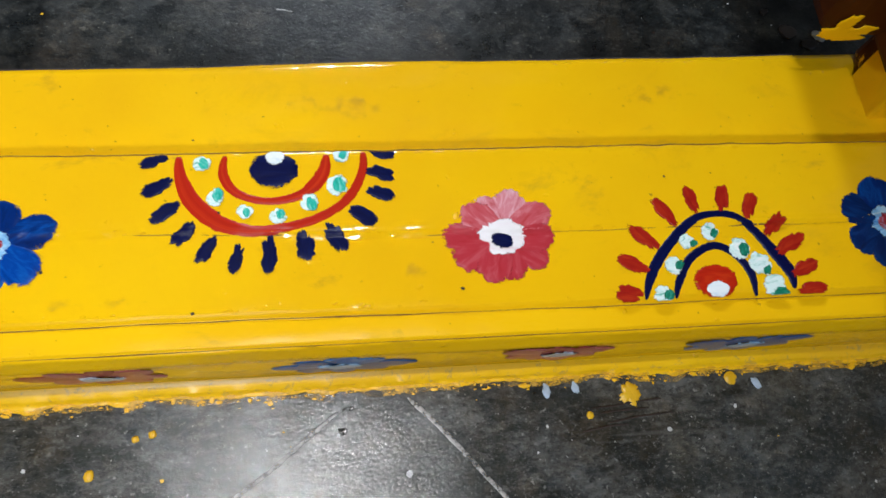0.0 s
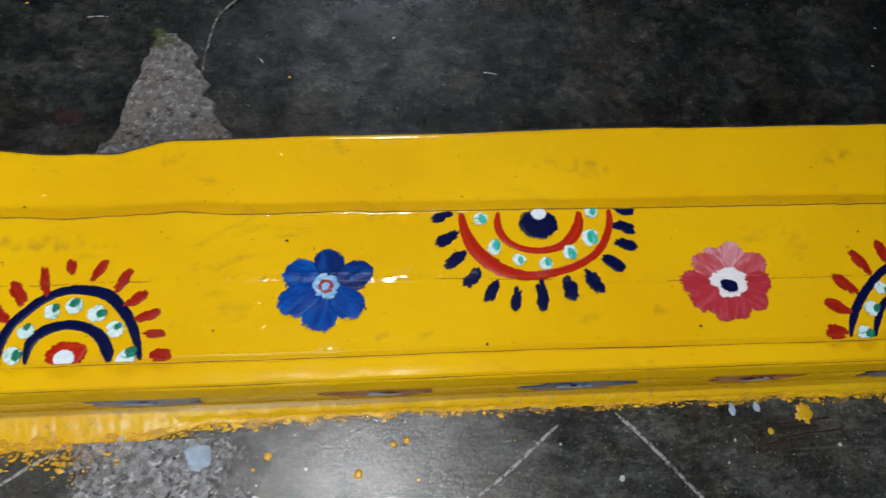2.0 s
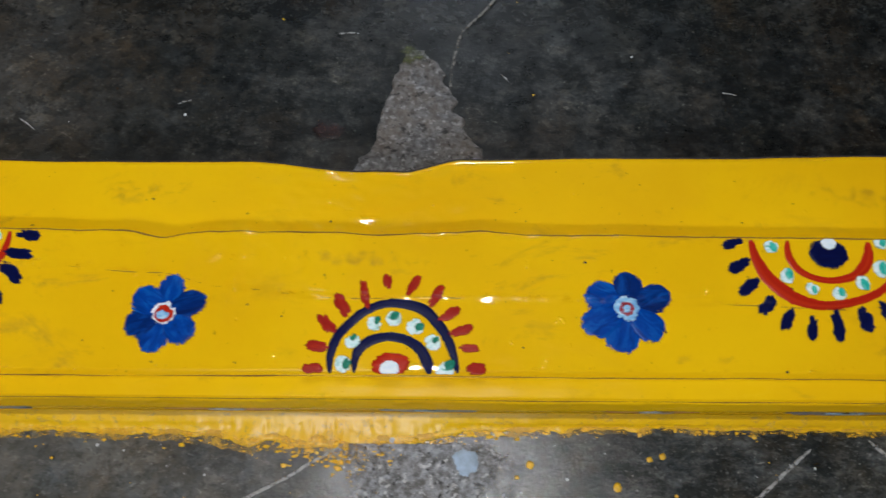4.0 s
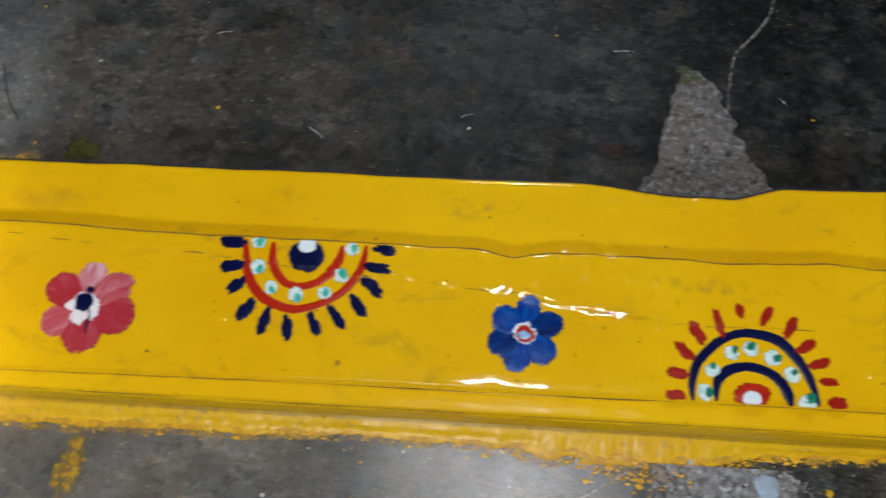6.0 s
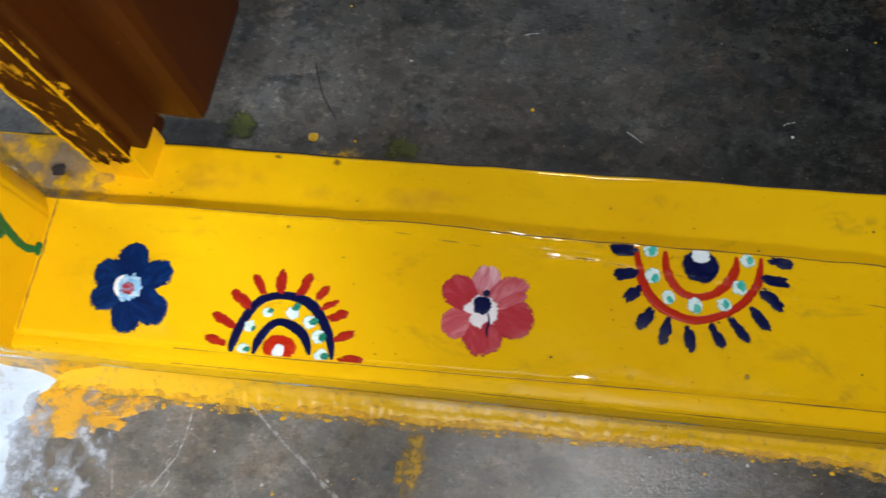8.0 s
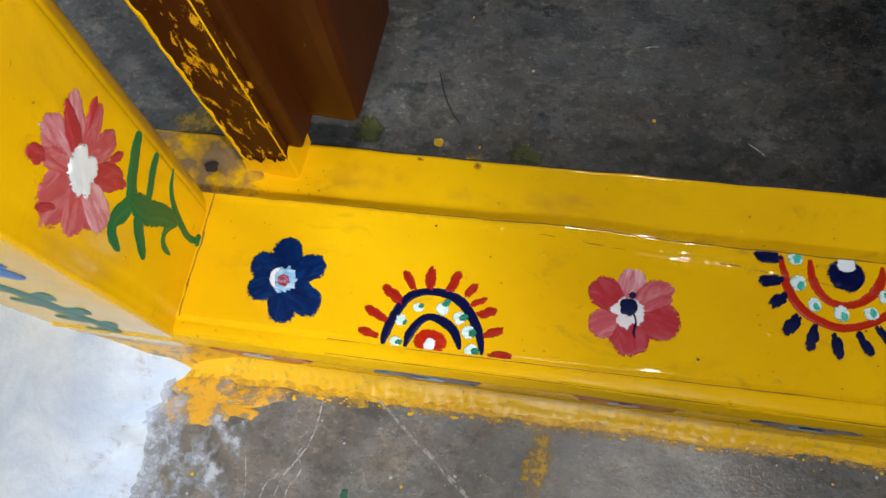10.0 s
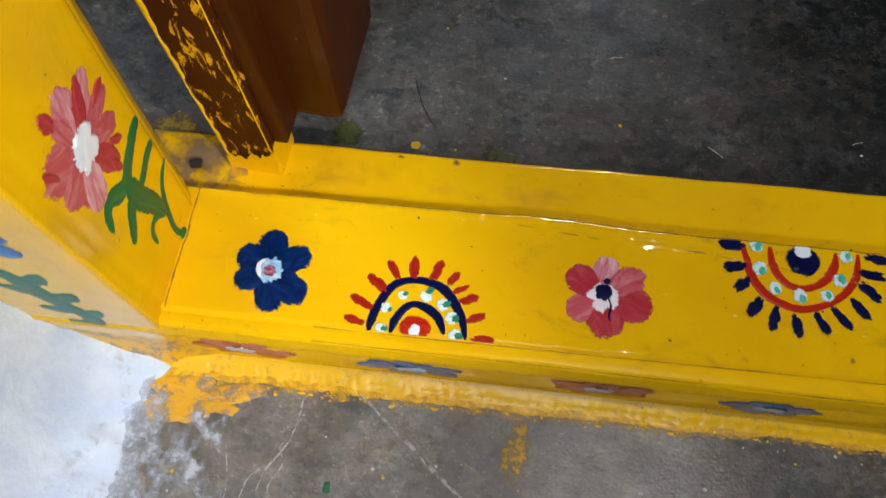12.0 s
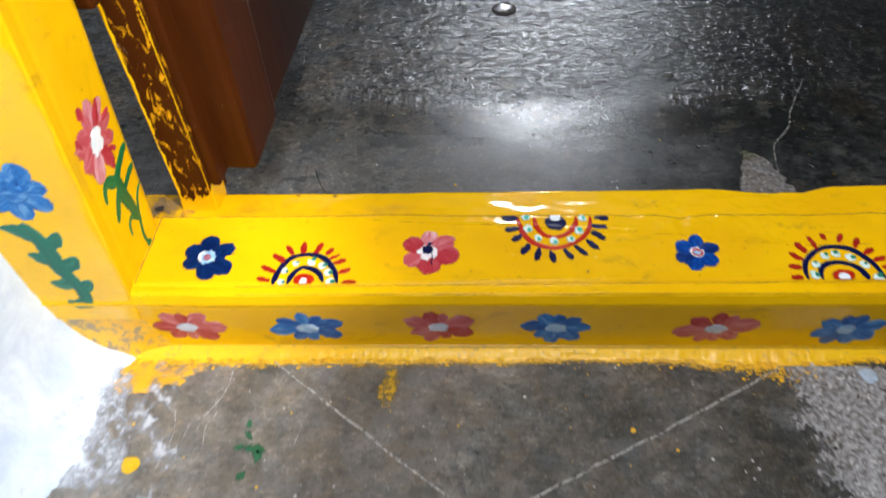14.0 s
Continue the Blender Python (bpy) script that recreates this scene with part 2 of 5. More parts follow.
def rubble(name, light, dark, white=0.3, scale=1.0, rim=False):
    """Rough broken concrete with grit, pale mortar and small dark holes."""
    n = Nodes(name)
    v = n.coords()
    g = n.noise(170 * scale, 5, 0.7, v)
    colour = n.mix(n.ramp(g, (0.40, 0.0), (0.62, 1.0)), dark, light)
    colour = n.mix(n.maths("MULTIPLY", n.ramp(n.noise(22 * scale, 5, 0.65, v), (0.48, 0.0), (0.64, 1.0)), 0.2 if rim else 0.42), colour, (0.15, 0.115, 0.085))
    colour = n.mix(n.maths("MULTIPLY", n.ramp(n.noise(230 * scale, 3, 0.6, v), (0.57, 0.0), (0.66, 1.0)), white), colour, (0.62, 0.62, 0.63))
    holes = n.ramp(n.noise(190 * scale, 3, 0.6, v), (0.34, 1.0), (0.39, 0.0))
    colour = n.mix(n.maths("MULTIPLY", holes, 0.85), colour, (0.012, 0.011, 0.010))
    if rim:
        # thins out into specks towards its two long sides
        tex = n.node("ShaderNodeTexCoord")
        sep = n.node("ShaderNodeSeparateXYZ")
        n.link(tex.outputs["UV"], sep.inputs[0])
        near = n.maths("MINIMUM", sep.outputs["X"], n.maths("SUBTRACT", 1.0, sep.outputs["X"]))
        cover = n.maths("ADD", n.maths("MULTIPLY", near, 0.75), n.mix(0.5, n.noise(60, 6, 0.7, v), n.noise(260, 4, 0.7, v)))
        n.link(n.ramp(cover, (0.55, 0.0), (0.66, 1.0)), n.bsdf.inputs["Alpha"])
    return n.done(colour, 0.6 if rim else 0.75, n.bump(g, 0.0016, 0.9))


def limewash():
    n = Nodes("blue-white limewash")
    v = n.coords()
    b = n.noise(14, 6, 0.65, v, 0.5)
    colour = n.mix(n.ramp(b, (0.36, 0.0), (0.62, 1.0)), (0.48, 0.60, 0.79), (0.68, 0.79, 0.93))
    low = n.node("ShaderNodeSeparateXYZ")
    n.link(v, low.inputs[0])
    chips = n.ramp(n.noise(40, 8, 0.78, v, 0.8), (0.54, 0.0), (0.68, 1.0))
    foot = n.ramp(n.maths("MULTIPLY", low.outputs["Z"], 9.0), (0.03, 0.9), (0.45, 0.0))
    colour = n.mix(n.maths("MULTIPLY", chips, foot), colour, (0.27, 0.26, 0.27))
    return n.done(colour, 0.7, n.bump(n.noise(90, 5, 0.6, v), 0.002, 0.6))


def door_paint(name, smears):
    """Dark brown door enamel, with dabs of yellow dragged along the grain where smears is above zero."""
    n = Nodes(name)
    v = n.coords((1, 1, 0.16))
    g = n.noise(70, 5, 0.6, v)
    colour = n.mix(g, (0.032, 0.007, 0.001), (0.072, 0.018, 0.002))
    if smears:
        daub = n.noise(110, 8, 0.74, n.coords((1, 1, 0.30)), 0.6)
        colour = n.mix(n.ramp(daub, (0.60 - 0.03 * smears, 0.0), (0.612 - 0.03 * smears, 1.0)), colour, (0.72, 0.36, 0.006))
    scratch = n.ramp(n.noise(150, 3, 0.5, n.coords((1, 1, 0.3))), (0.72, 0.0), (0.76, 1.0))
    colour = n.mix(n.maths("MULTIPLY", scratch, 0.4), colour, (0.30, 0.20, 0.14))
    n.bsdf.inputs["Specular IOR Level"].default_value = 0.16
    return n.done(colour, 0.48, n.bump(g, 0.0010, 0.5))


def plain(name, colour, rough, second, scale=12):
    n = Nodes(name)
    b = n.noise(scale, 5, 0.6, n.coords())
    return n.done(n.mix(n.ramp(b, (0.35, 0.0), (0.68, 1.0)), colour, second), rough, n.bump(b, 0.002, 0.4))


def thin_paint(name, colour, second, hold, scale=60, most=1.0, soft=0.09, rim=True):
    """Paint dragged thin over the cement: it breaks up into specks and thins out towards its rim."""
    n = Nodes(name)
    b = n.noise(scale, 6, 0.7, n.coords())
    cover = b
    if rim:
        tex = n.node("ShaderNodeTexCoord")
        far = n.node("ShaderNodeVectorMath")
        far.operation = "DISTANCE"
        n.link(tex.outputs["UV"], far.inputs[0])
        far.inputs[1].default_value = (0.5, 0.5, 0.0)
        cover = n.maths("SUBTRACT", b, n.maths("MULTIPLY", n.maths("POWER", n.maths("MULTIPLY", far.outputs["Value"], 2.0), 3.0), 0.22))
    n.link(n.ramp(cover, (hold - 0.05, 0.0), (hold + soft, most)), n.bsdf.inputs["Alpha"])
    return n.done(n.mix(n.noise(25, 4, 0.6, n.coords()), colour, second), 0.45, n.bump(b, 0.0008, 0.5))


YELLOW = yellow_enamel("yellow enamel")
YELLOW_LIP = yellow_enamel("yellow enamel on the lip", 0.5, gloss=(0.16, 0.42), beads=1.0, shine=0.08)
# deeper copy of the same enamel, the face's shade put into its tone
YELLOW_FACE = yellow_enamel("yellow enamel on the face", 0.6, (0.88, 0.50, 0.003), (0.76, 0.40, 0.004))
YELLOW_CRUST = yellow_enamel("flaking yellow enamel", 0.8, (0.86, 0.48, 0.010), (0.72, 0.37, 0.02), 3)
YELLOW_WORN = yellow_enamel("worn yellow enamel", 0.3, (0.90, 0.55, 0.003), (0.82, 0.46, 0.004), 1, beads=1.0)
NAVY = stroke_paint("navy paint", (0.002, 0.004, 0.044), (0.004, 0.010, 0.075), (0.001, 0.002, 0.022), 0.6)
NAVY_PETAL = stroke_paint("navy petal paint", (0.001, 0.014, 0.085), (0.004, 0.040, 0.17), (0.001, 0.005, 0.035), 0.75)
BLUE_PETAL = stroke_paint("bright blue petal paint", (0.001, 0.045, 0.28), (0.008, 0.120, 0.46), (0.001, 0.014, 0.11), 0.8)
BLUE_DEEP = stroke_paint("deep blue petal paint", (0.001, 0.020, 0.14), (0.005, 0.075, 0.34), (0.001, 0.008, 0.060), 0.8)
PINK_PETAL = stroke_paint("pink petal paint", (0.42, 0.032, 0.046), (0.52, 0.10, 0.12), (0.34, 0.012, 0.012), 0.6)
ROSE_PETAL = stroke_paint("rose petal paint", (0.50, 0.085, 0.105), (0.66, 0.26, 0.30), (0.40, 0.025, 0.028), 0.7)
ROSE_PALE = stroke_paint("pale rose and white petal paint", (0.60, 0.22, 0.26), (0.80, 0.56, 0.62), (0.42, 0.030, 0.034), 0.8)
RED = stroke_paint("red paint", (0.44, 0.018, 0.005), (0.56, 0.050, 0.008), (0.32, 0.010, 0.004), 0.7)
RED_SMEAR = stroke_paint("red paint smeared into pale blue", (0.34, 0.030, 0.040), (0.30, 0.34, 0.52), (0.16, 0.010, 0.014), 1.0)
DARK_RED = stroke_paint("dark red paint", (0.33, 0.013, 0.007), (0.48, 0.045, 0.010), (0.22, 0.008, 0.004), 0.7)
WHITE = stroke_paint("white paint", (0.78, 0.85, 0.90), (0.88, 0.91, 0.93), (0.58, 0.72, 0.84), 0.7)
WHITE_PINK = stroke_paint("white and pink paint", (0.82, 0.78, 0.81), (0.88, 0.87, 0.89), (0.74, 0.46, 0.52), 0.6)
PALE_BLUE = stroke_paint("pale blue paint", (0.24, 0.50, 0.76), (0.62, 0.76, 0.86), (0.03, 0.16, 0.50), 0.95)
TEAL = stroke_paint("teal and white paint", (0.030, 0.43, 0.34), (0.30, 0.70, 0.64), (0.012, 0.27, 0.19), 0.75)
TEAL_WHITE = stroke_paint("white paint with teal", (0.66, 0.84, 0.83), (0.84, 0.90, 0.90), (0.02, 0.34, 0.24), 1.0)
DOT_GREEN = stroke_paint("dark green paint in the dots", (0.012, 0.17, 0.105), (0.06, 0.36, 0.27), (0.006, 0.085, 0.045), 0.8)
GREEN = stroke_paint("green paint", (0.006, 0.135, 0.045), (0.020, 0.21, 0.060), (0.004, 0.085, 0.032), 0.7)
GREEN_BLUE = stroke_paint("blue green paint", (0.025, 0.15, 0.105), (0.06, 0.23, 0.16), (0.015, 0.09, 0.07), 0.8)
FACE_BLUE = stroke_paint("blue paint on the face", (0.020, 0.150, 0.44), (0.16, 0.36, 0.60), (0.012, 0.055, 0.20), 0.9)
FACE_PINK = stroke_paint("pink paint on the face", (0.50, 0.12, 0.12), (0.66, 0.28, 0.30), (0.38, 0.045, 0.042), 0.9)
FACE_BLUE_DEEP = stroke_paint("deep blue paint on the face", (0.014, 0.095, 0.32), (0.08, 0.22, 0.48), (0.012, 0.04, 0.15), 0.9)
FACE_PINK_DEEP = stroke_paint("deep pink paint on the face", (0.40, 0.050, 0.050), (0.56, 0.16, 0.16), (0.30, 0.020, 0.018), 0.9)
FACE_WHITE = stroke_paint("greyed white paint", (0.52, 0.56, 0.64), (0.70, 0.72, 0.76), (0.30, 0.34, 0.42), 0.8)
FACE_PALE = stroke_paint("pale blue paint on the face", (0.30, 0.48, 0.66), (0.62, 0.70, 0.78), (0.06, 0.20, 0.48), 0.9)
# both cements darken rightwards, part wear, part painted falloff of the light
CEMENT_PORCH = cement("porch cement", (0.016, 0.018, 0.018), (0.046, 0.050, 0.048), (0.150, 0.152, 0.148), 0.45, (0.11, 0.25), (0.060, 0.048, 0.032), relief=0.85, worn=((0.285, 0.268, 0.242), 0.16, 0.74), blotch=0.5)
# dark end lowered again where the light falls off, pale end kept
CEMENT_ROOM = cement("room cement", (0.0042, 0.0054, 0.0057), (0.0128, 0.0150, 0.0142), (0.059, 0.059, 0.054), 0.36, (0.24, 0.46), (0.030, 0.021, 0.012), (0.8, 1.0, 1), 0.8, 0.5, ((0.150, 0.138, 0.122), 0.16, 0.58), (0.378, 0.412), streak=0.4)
RUBBLE_ROOM = rubble("broken concrete", (0.175, 0.172, 0.178), (0.062, 0.059, 0.058), 0.30, 1.0)
RUBBLE_PORCH = rubble("gritty mortar", (0.40, 0.41, 0.44), (0.12, 0.118, 0.115), 0.9, 1.1, True)
LIME = limewash()
LIME_SPLASH = thin_paint("limewash splashes", (0.30, 0.32, 0.36), (0.58, 0.63, 0.72), 0.50, 48)
LIME_FOOT = thin_paint("limewash run-off", (0.42, 0.46, 0.54), (0.66, 0.73, 0.84), 0.43, 26, 1.0, 0.14)
YELLOW_THIN = thin_paint("thin yellow paint", (0.72, 0.42, 0.006), (0.50, 0.32, 0.02), 0.37, 150, 0.85, 0.22)
FOOT_THIN = thin_paint("thin yellow foot paint", (0.80, 0.46, 0.006), (0.62, 0.38, 0.05), 0.47, 80, 0.85, 0.22, False)
YELLOW_DRIP = plain("yellow drips", (0.78, 0.48, 0.008), 0.35, (0.64, 0.36, 0.008), 90)
SCRIBED = thin_paint("pale scribed joint", (0.36, 0.36, 0.35), (0.56, 0.56, 0.56), 0.41, 190, 0.8, 0.15, False)
HAIRLINE = thin_paint("crack filling", (0.13, 0.12, 0.11), (0.20, 0.19, 0.17), 0.44, 160, 1.0, 0.12, False)
DARK_GAP = plain("dark dirt", (0.030, 0.016, 0.012), 0.7, (0.012, 0.008, 0.006), 120)
JOINT_DIRT = plain("joint dirt", (0.30, 0.16, 0.010), 0.85, (0.13, 0.06, 0.010), 60)
DIRTY_END = thin_paint("tan rubbed dirt", (0.30, 0.19, 0.07), (0.20, 0.13, 0.07), 0.46, 34, 0.9, 0.15, False)
OIL_STAIN = thin_paint("dark stain", (0.018, 0.014, 0.012), (0.035, 0.026, 0.02), 0.28, 30)
SMEAR_GREY = thin_paint("grey scuffing", (0.40, 0.24, 0.02), (0.26, 0.16, 0.02), 0.50, 120, 0.40, 0.25)
SMEAR_DUST = thin_paint("tan dust film", (0.62, 0.37, 0.02), (0.48, 0.28, 0.04), 0.46, 40, 0.30, 0.30)
STAIN_BROWN = thin_paint("brown stain", (0.16, 0.05, 0.008), (0.26, 0.12, 0.01), 0.42, 220, 0.75, 0.2)
RED_STAIN = thin_paint("dark red stain", (0.034, 0.009, 0.009), (0.026, 0.010, 0.009), 0.34, 60, 0.9, 0.2)
GREEN_DRIP = thin_paint("green drips", (0.010, 0.10, 0.045), (0.02, 0.15, 0.07), 0.34, 80)
MOSS = thin_paint("green damp film", (0.050, 0.065, 0.010), (0.08, 0.085, 0.015), 0.40, 40)
LIME_DAB = plain("blue limewash dab", (0.44, 0.56, 0.72), 0.6, (0.30, 0.38, 0.48), 160)
SPECK_WHITE = plain("white paint specks", (0.60, 0.62, 0.64), 0.5, (0.42, 0.43, 0.44), 200)
DOOR_BROWN = door_paint("dark brown door paint", 0)
DOOR_EDGE = door_paint("door edge paint with yellow dabs", 1.0)
DOOR_FOOT = yellow_enamel("yellow enamel on the door foot", 0.8)
WALL_PLAIN = plain("grey wall plaster", (0.15, 0.15, 0.15), 0.8, (0.11, 0.11, 0.11), 6)
CEILING_PLAIN = plain("ceiling plaster", (0.12, 0.12, 0.12), 0.85, (0.09, 0.09, 0.09), 5)

# ---------------------------------------------------------------- building helpers


def mesh_object(name, verts, faces, material, parent=None, label="", uv=None, smooth=True):
    me = bpy.data.meshes.new(name)
    me.from_pydata([tuple(v) for v in verts], [], faces)
    if uv is not None:
        layer = me.uv_layers.new(name="stroke")
        for loop in me.loops:
            layer.data[loop.index].uv = uv[loop.vertex_index]
    me.materials.append(material)
    if smooth:
        me.polygons.foreach_set("use_smooth", [True] * len(me.polygons))
    me.update()
    ob = new(name, me)
    if parent is not None:
        ob.parent = parent
    if label:
        tagged(ob, label)
    return ob


def part(name, bm, material, parent=None, label="", smooth=False):
    me = bpy.data.meshes.new(name)
    bm.to_mesh(me)
    bm.free()
    me.materials.append(material)
    if smooth:
        me.polygons.foreach_set("use_smooth", [True] * len(me.polygons))
    ob = new(name, me)
    if parent is not None:
        ob.parent = parent
    if label:
        tagged(ob, label)
    return ob


def box_bm(x0, x1, y0, y1, z0, z1, bevel=0.0, segments=2):
    bm = bmesh.new()
    bmesh.ops.create_cube(bm, size=1)
    for v in bm.verts:
        v.co = ((x0 + x1) / 2 + v.co.x * (x1 - x0), (y0 + y1) / 2 + v.co.y * (y1 - y0), (z0 + z1) / 2 + v.co.z * (z1 - z0))
    if bevel:
        bmesh.ops.bevel(bm, geom=bm.edges[:], offset=bevel, segments=segments, profile=0.6, affect="EDGES")
    return bm


def wobble(x, y=0.0, z=0.0, seed=0.0):
    return noise.noise(Vector((x + seed * 17.3, y + seed * 5.1, z + seed * 9.7)))


def lerp_table(x, table):
    for (x0, y0), (x1, y1) in zip(table, table[1:]):
        if x <= x1:
            f = max(0.0, (x - x0) / (x1 - x0))
            f = f * f * (3 - 2 * f)
            return y0 + (y1 - y0) * f
    return table[-1][1]


# ---------------------------------------------------------------- the sill's shape
SILL_X0, SILL_X1 = -0.10, 1.36
TOP, FACE_TOP = 0.101, 0.078
ROOM_Z = 0.016
SEAM = [(-0.2, 0.100), (0.20, 0.0965), (0.31, 0.090), (0.46, 0.079), (0.53, 0.075), (0.57, 0.067), (0.63, 0.061), (0.70, 0.0615), (0.83, 0.0600), (1.0, 0.0545), (1.3, 0.054)]
REAR = [(-0.2, 0.150), (0.20, 0.151), (0.42, 0.153), (0.57, 0.1545), (0.64, 0.1485), (0.665, 0.1485), (0.71, 0.158), (0.82, 0.161), (1.0, 0.165), (1.4, 0.170)]


def crack_y(x):
    """The rear arris of the main board."""
    bends = ((0.02, -0.0016, 0.04), (0.24, 0.0022, 0.045), (0.53, -0.0042, 0.014), (0.655, -0.0016, 0.015), (0.72, 0.0016, 0.020), (0.80, 0.0008, 0.02))
    return 0.0998 + 0.0006 * wobble(x * 7, 2.0) + 0.0006 * wobble(x * 26, 5.0) + 0.0004 * wobble(x * 70, 6.0) + sum(d * math.exp(-((x - c) / w) ** 2) for c, d, w in bends)


def rear_y(x):
    return lerp_table(x, REAR) + 0.0006 * wobble(x * 30, 8.0) + 0.0010 * wobble(x * 9, 4.0)


def sill_z(x, y):
    """Height of the main board's painted top."""
    z = TOP + 0.0009 * wobble(x * 11, y * 20) + 0.00045 * wobble(x * 45, y * 60, 3.0)
    s = y - lerp_table(x, SEAM) - 0.0008 * wobble(x * 30, 1.0)
    strength = max(0.0, 0.42 + 0.55 * wobble(x * 14, 7.0) + 0.65 * wobble(x * 75, 8.0))
    z += strength * (0.0021 * math.exp(-(s / 0.0018) ** 2) - 0.0013 * math.exp(-((s + 0.0016) / 0.0009) ** 2))
    if abs(s) < 0.006:
        z += 0.0011 * max(0.0, 0.35 + wobble(x * 9, 14.0)) * (wobble(x * 190, y * 330, 16.0) + 0.4) * math.exp(-(s / 0.0022) ** 2)
    if y > 0.092:
        z += 0.0007 * wobble(x * 120, y * 150, 17.0) * math.exp(-((0.0990 - y) / 0.0035) ** 2)
    lumps = math.exp(-((x - 0.56) / 0.10) ** 2)
    z += lumps * (0.0020 * wobble(x * 38, y * 55, 9.0) + 0.0011 * wobble(x * 110, y * 120, 19.0)) * min(1.0, max(0.0, (y - 0.045) / 0.03))
    return z


def groove_y(x):
    """The groove that parts the flat top from the moulded front edge."""
    return lerp_table(x, [(-0.1, 0.0105), (0.16, 0.0115), (0.40, 0.0140), (0.70, 0.0155), (0.85, 0.0158), (1.05, 0.0148), (1.4, 0.0142)]) + 0.0006 * wobble(x * 8, 11.0) + 0.0003 * wobble(x * 33, 12.0)


def strip_z(x, f):
    """Height of the rebate strip; f goes from 0 at the arris to 1 at its rear edge."""
    z = 0.0872 - 0.0032 * f + max(0.0, 0.0012 + 0.0030 * wobble(x * 12, 25.0) + 0.0026 * wobble(x * 70, 29.0)) * math.exp(-f / 0.05) + 0.0006 * wobble(x * 13, f * 2, 21.0) + 0.0004 * wobble(x * 45, f * 5, 23.0)
    z += math.exp(-((x - 0.63) / 0.08) ** 2) * (0.0024 * wobble(x * 34, f * 3, 27.0) + 0.0009 * wobble(x * 100, f * 8, 28.0))
    return z


def strip_bevel(x, y):
    """How far the strip's rubbed rear edge drops at y; it is rubbed widest before the second half sun."""
    wide = 0.0016 + 0.0052 * math.exp(-((x - 0.905) / 0.058) ** 4) * (0.85 + 0.5 * wobble(x * 60, 45.0)) + 0.0012 * max(0.0, wobble(x * 15, 44.0))
    return 0.179 * max(0.0, y - (rear_y(x) - 0.0005 - wide))


def grid_mesh(rows):
    """Vertices and quads of a sheet given as rows of equal length."""
    n, verts, faces = len(rows[0]), [p for r in rows for p in r], []
    for i in range(len(rows) - 1):
        for j in range(n - 1):
            a = i * n + j
            faces.append((a, a + 1, a + n + 1, a + n))
    return verts, faces


XS = [SILL_X0 + (SILL_X1 - SILL_X0) * i / 1080 for i in range(1081)]

sill = new("threshold")
tagged(sill, "yellow enamelled wooden door sill painted with flowers and suns", "threshold")

# main board: front lip, bead and top
rows = []
for x in XS:
    yc = crack_y(x)
    r = []
    lip = 0.0006 * wobble(x * 6, 31.0) + 0.0004 * wobble(x * 30, 33.0)
    g1, worn = groove_y(x), 0.0005 * max(0.0, wobble(x * 17, 34.0))
    rise = sill_z(x, g1 + 0.005) - TOP
    for y, z in ((0.0042, 0.0812), (0.0012, 0.0820), (-0.0004, 0.0829), (-0.0012, 0.0841), (-0.0013, 0.0858), (-0.0006, 0.0882), (0.0004, 0.0913), (0.0013, 0.0946), (0.0020, 0.0968)):
        nick = 0.0006 * wobble(x * 55, z * 90, 35.0) + 0.0004 * wobble(x * 130, 37.0) if z > 0.092 else 0.0
        r.append((x, y + lip + nick, z + 0.3 * lip - 0.4 * abs(nick)))
    for y, z in ((0.0026, 0.0969 + worn), (0.0034, 0.0979), (0.0039, 0.0984), (0.0044, 0.09855), (0.5 * g1 + 0.0020, 0.0986), (g1 - 0.0024, 0.0986), (g1 - 0.0010, 0.0985), (g1, 0.0981 + worn), (g1 + 0.0008, 0.0991), (g1 + 0.0020, 0.1002), (g1 + 0.0034, 0.1007)):
        r.append((x, y + 0.4 * lip, z + 0.7 * rise + 0.00025 * wobble(x * 60, y * 300, 38.0)))
    steps = 36
    for k in range(steps + 1):
        y = g1 + 0.0050 + (yc - 0.0012 - g1 - 0.0050) * k / steps
        r.append((x, y, sill_z(x, y) - 0.0002 * (1 - min(1, k / 3))))
    r.append((x, yc - 0.0002, sill_z(x, yc) - 0.0008))
    r.append((x, yc, sill_z(x, yc) - 0.0035))
    r.append((x, yc, 0.075))
    rows.append(r)
v, f = grid_mesh([r[:20] for r in rows])
mesh_object("moulded_lip", v, [q[::-1] for q in f], YELLOW_LIP, sill, "rubbed yellow moulded lip along the board's front")
v, f = grid_mesh([r[19:] for r in rows])
mesh_object("main_board", v, [q[::-1] for q in f], YELLOW, sill, "thick glossy yellow enamel with a hairline seam")

# rebate strip behind it
rows = []
for x in XS:
    yc, yr = crack_y(x) + 0.0009, rear_y(x)
    r = [(x, yc, 0.070), (x, yc, strip_z(x, 0) - 0.0006)]
    for k in range(27):
        q = (k / 26) ** 1.25
        y = yc + (yr - 0.002 - yc) * (0.01 + 0.99 * q)
        z = strip_z(x, q)
        if strip_bevel(x, y) > 0:
            z += (0.0872 - 0.0032 * q - z) * math.exp(-((x - 0.905) / 0.075) ** 6)
        r.append((x, y, z - strip_bevel(x, y)))
    e = strip_z(x, 1) - strip_bevel(x, yr)
    r += [(x, yr - 0.0018, e - 0.0007), (x, yr - 0.0004, e - 0.0026), (x, yr, e - 0.006), (x, yr - 0.001, 0.055), (x, yr - 0.002, 0.0)]
    rows.append(r)
v, f = grid_mesh(rows)
mesh_object("rebate_strip", v, [q[::-1] for q in f], YELLOW, sill, "yellow enamelled strip behind the main board")

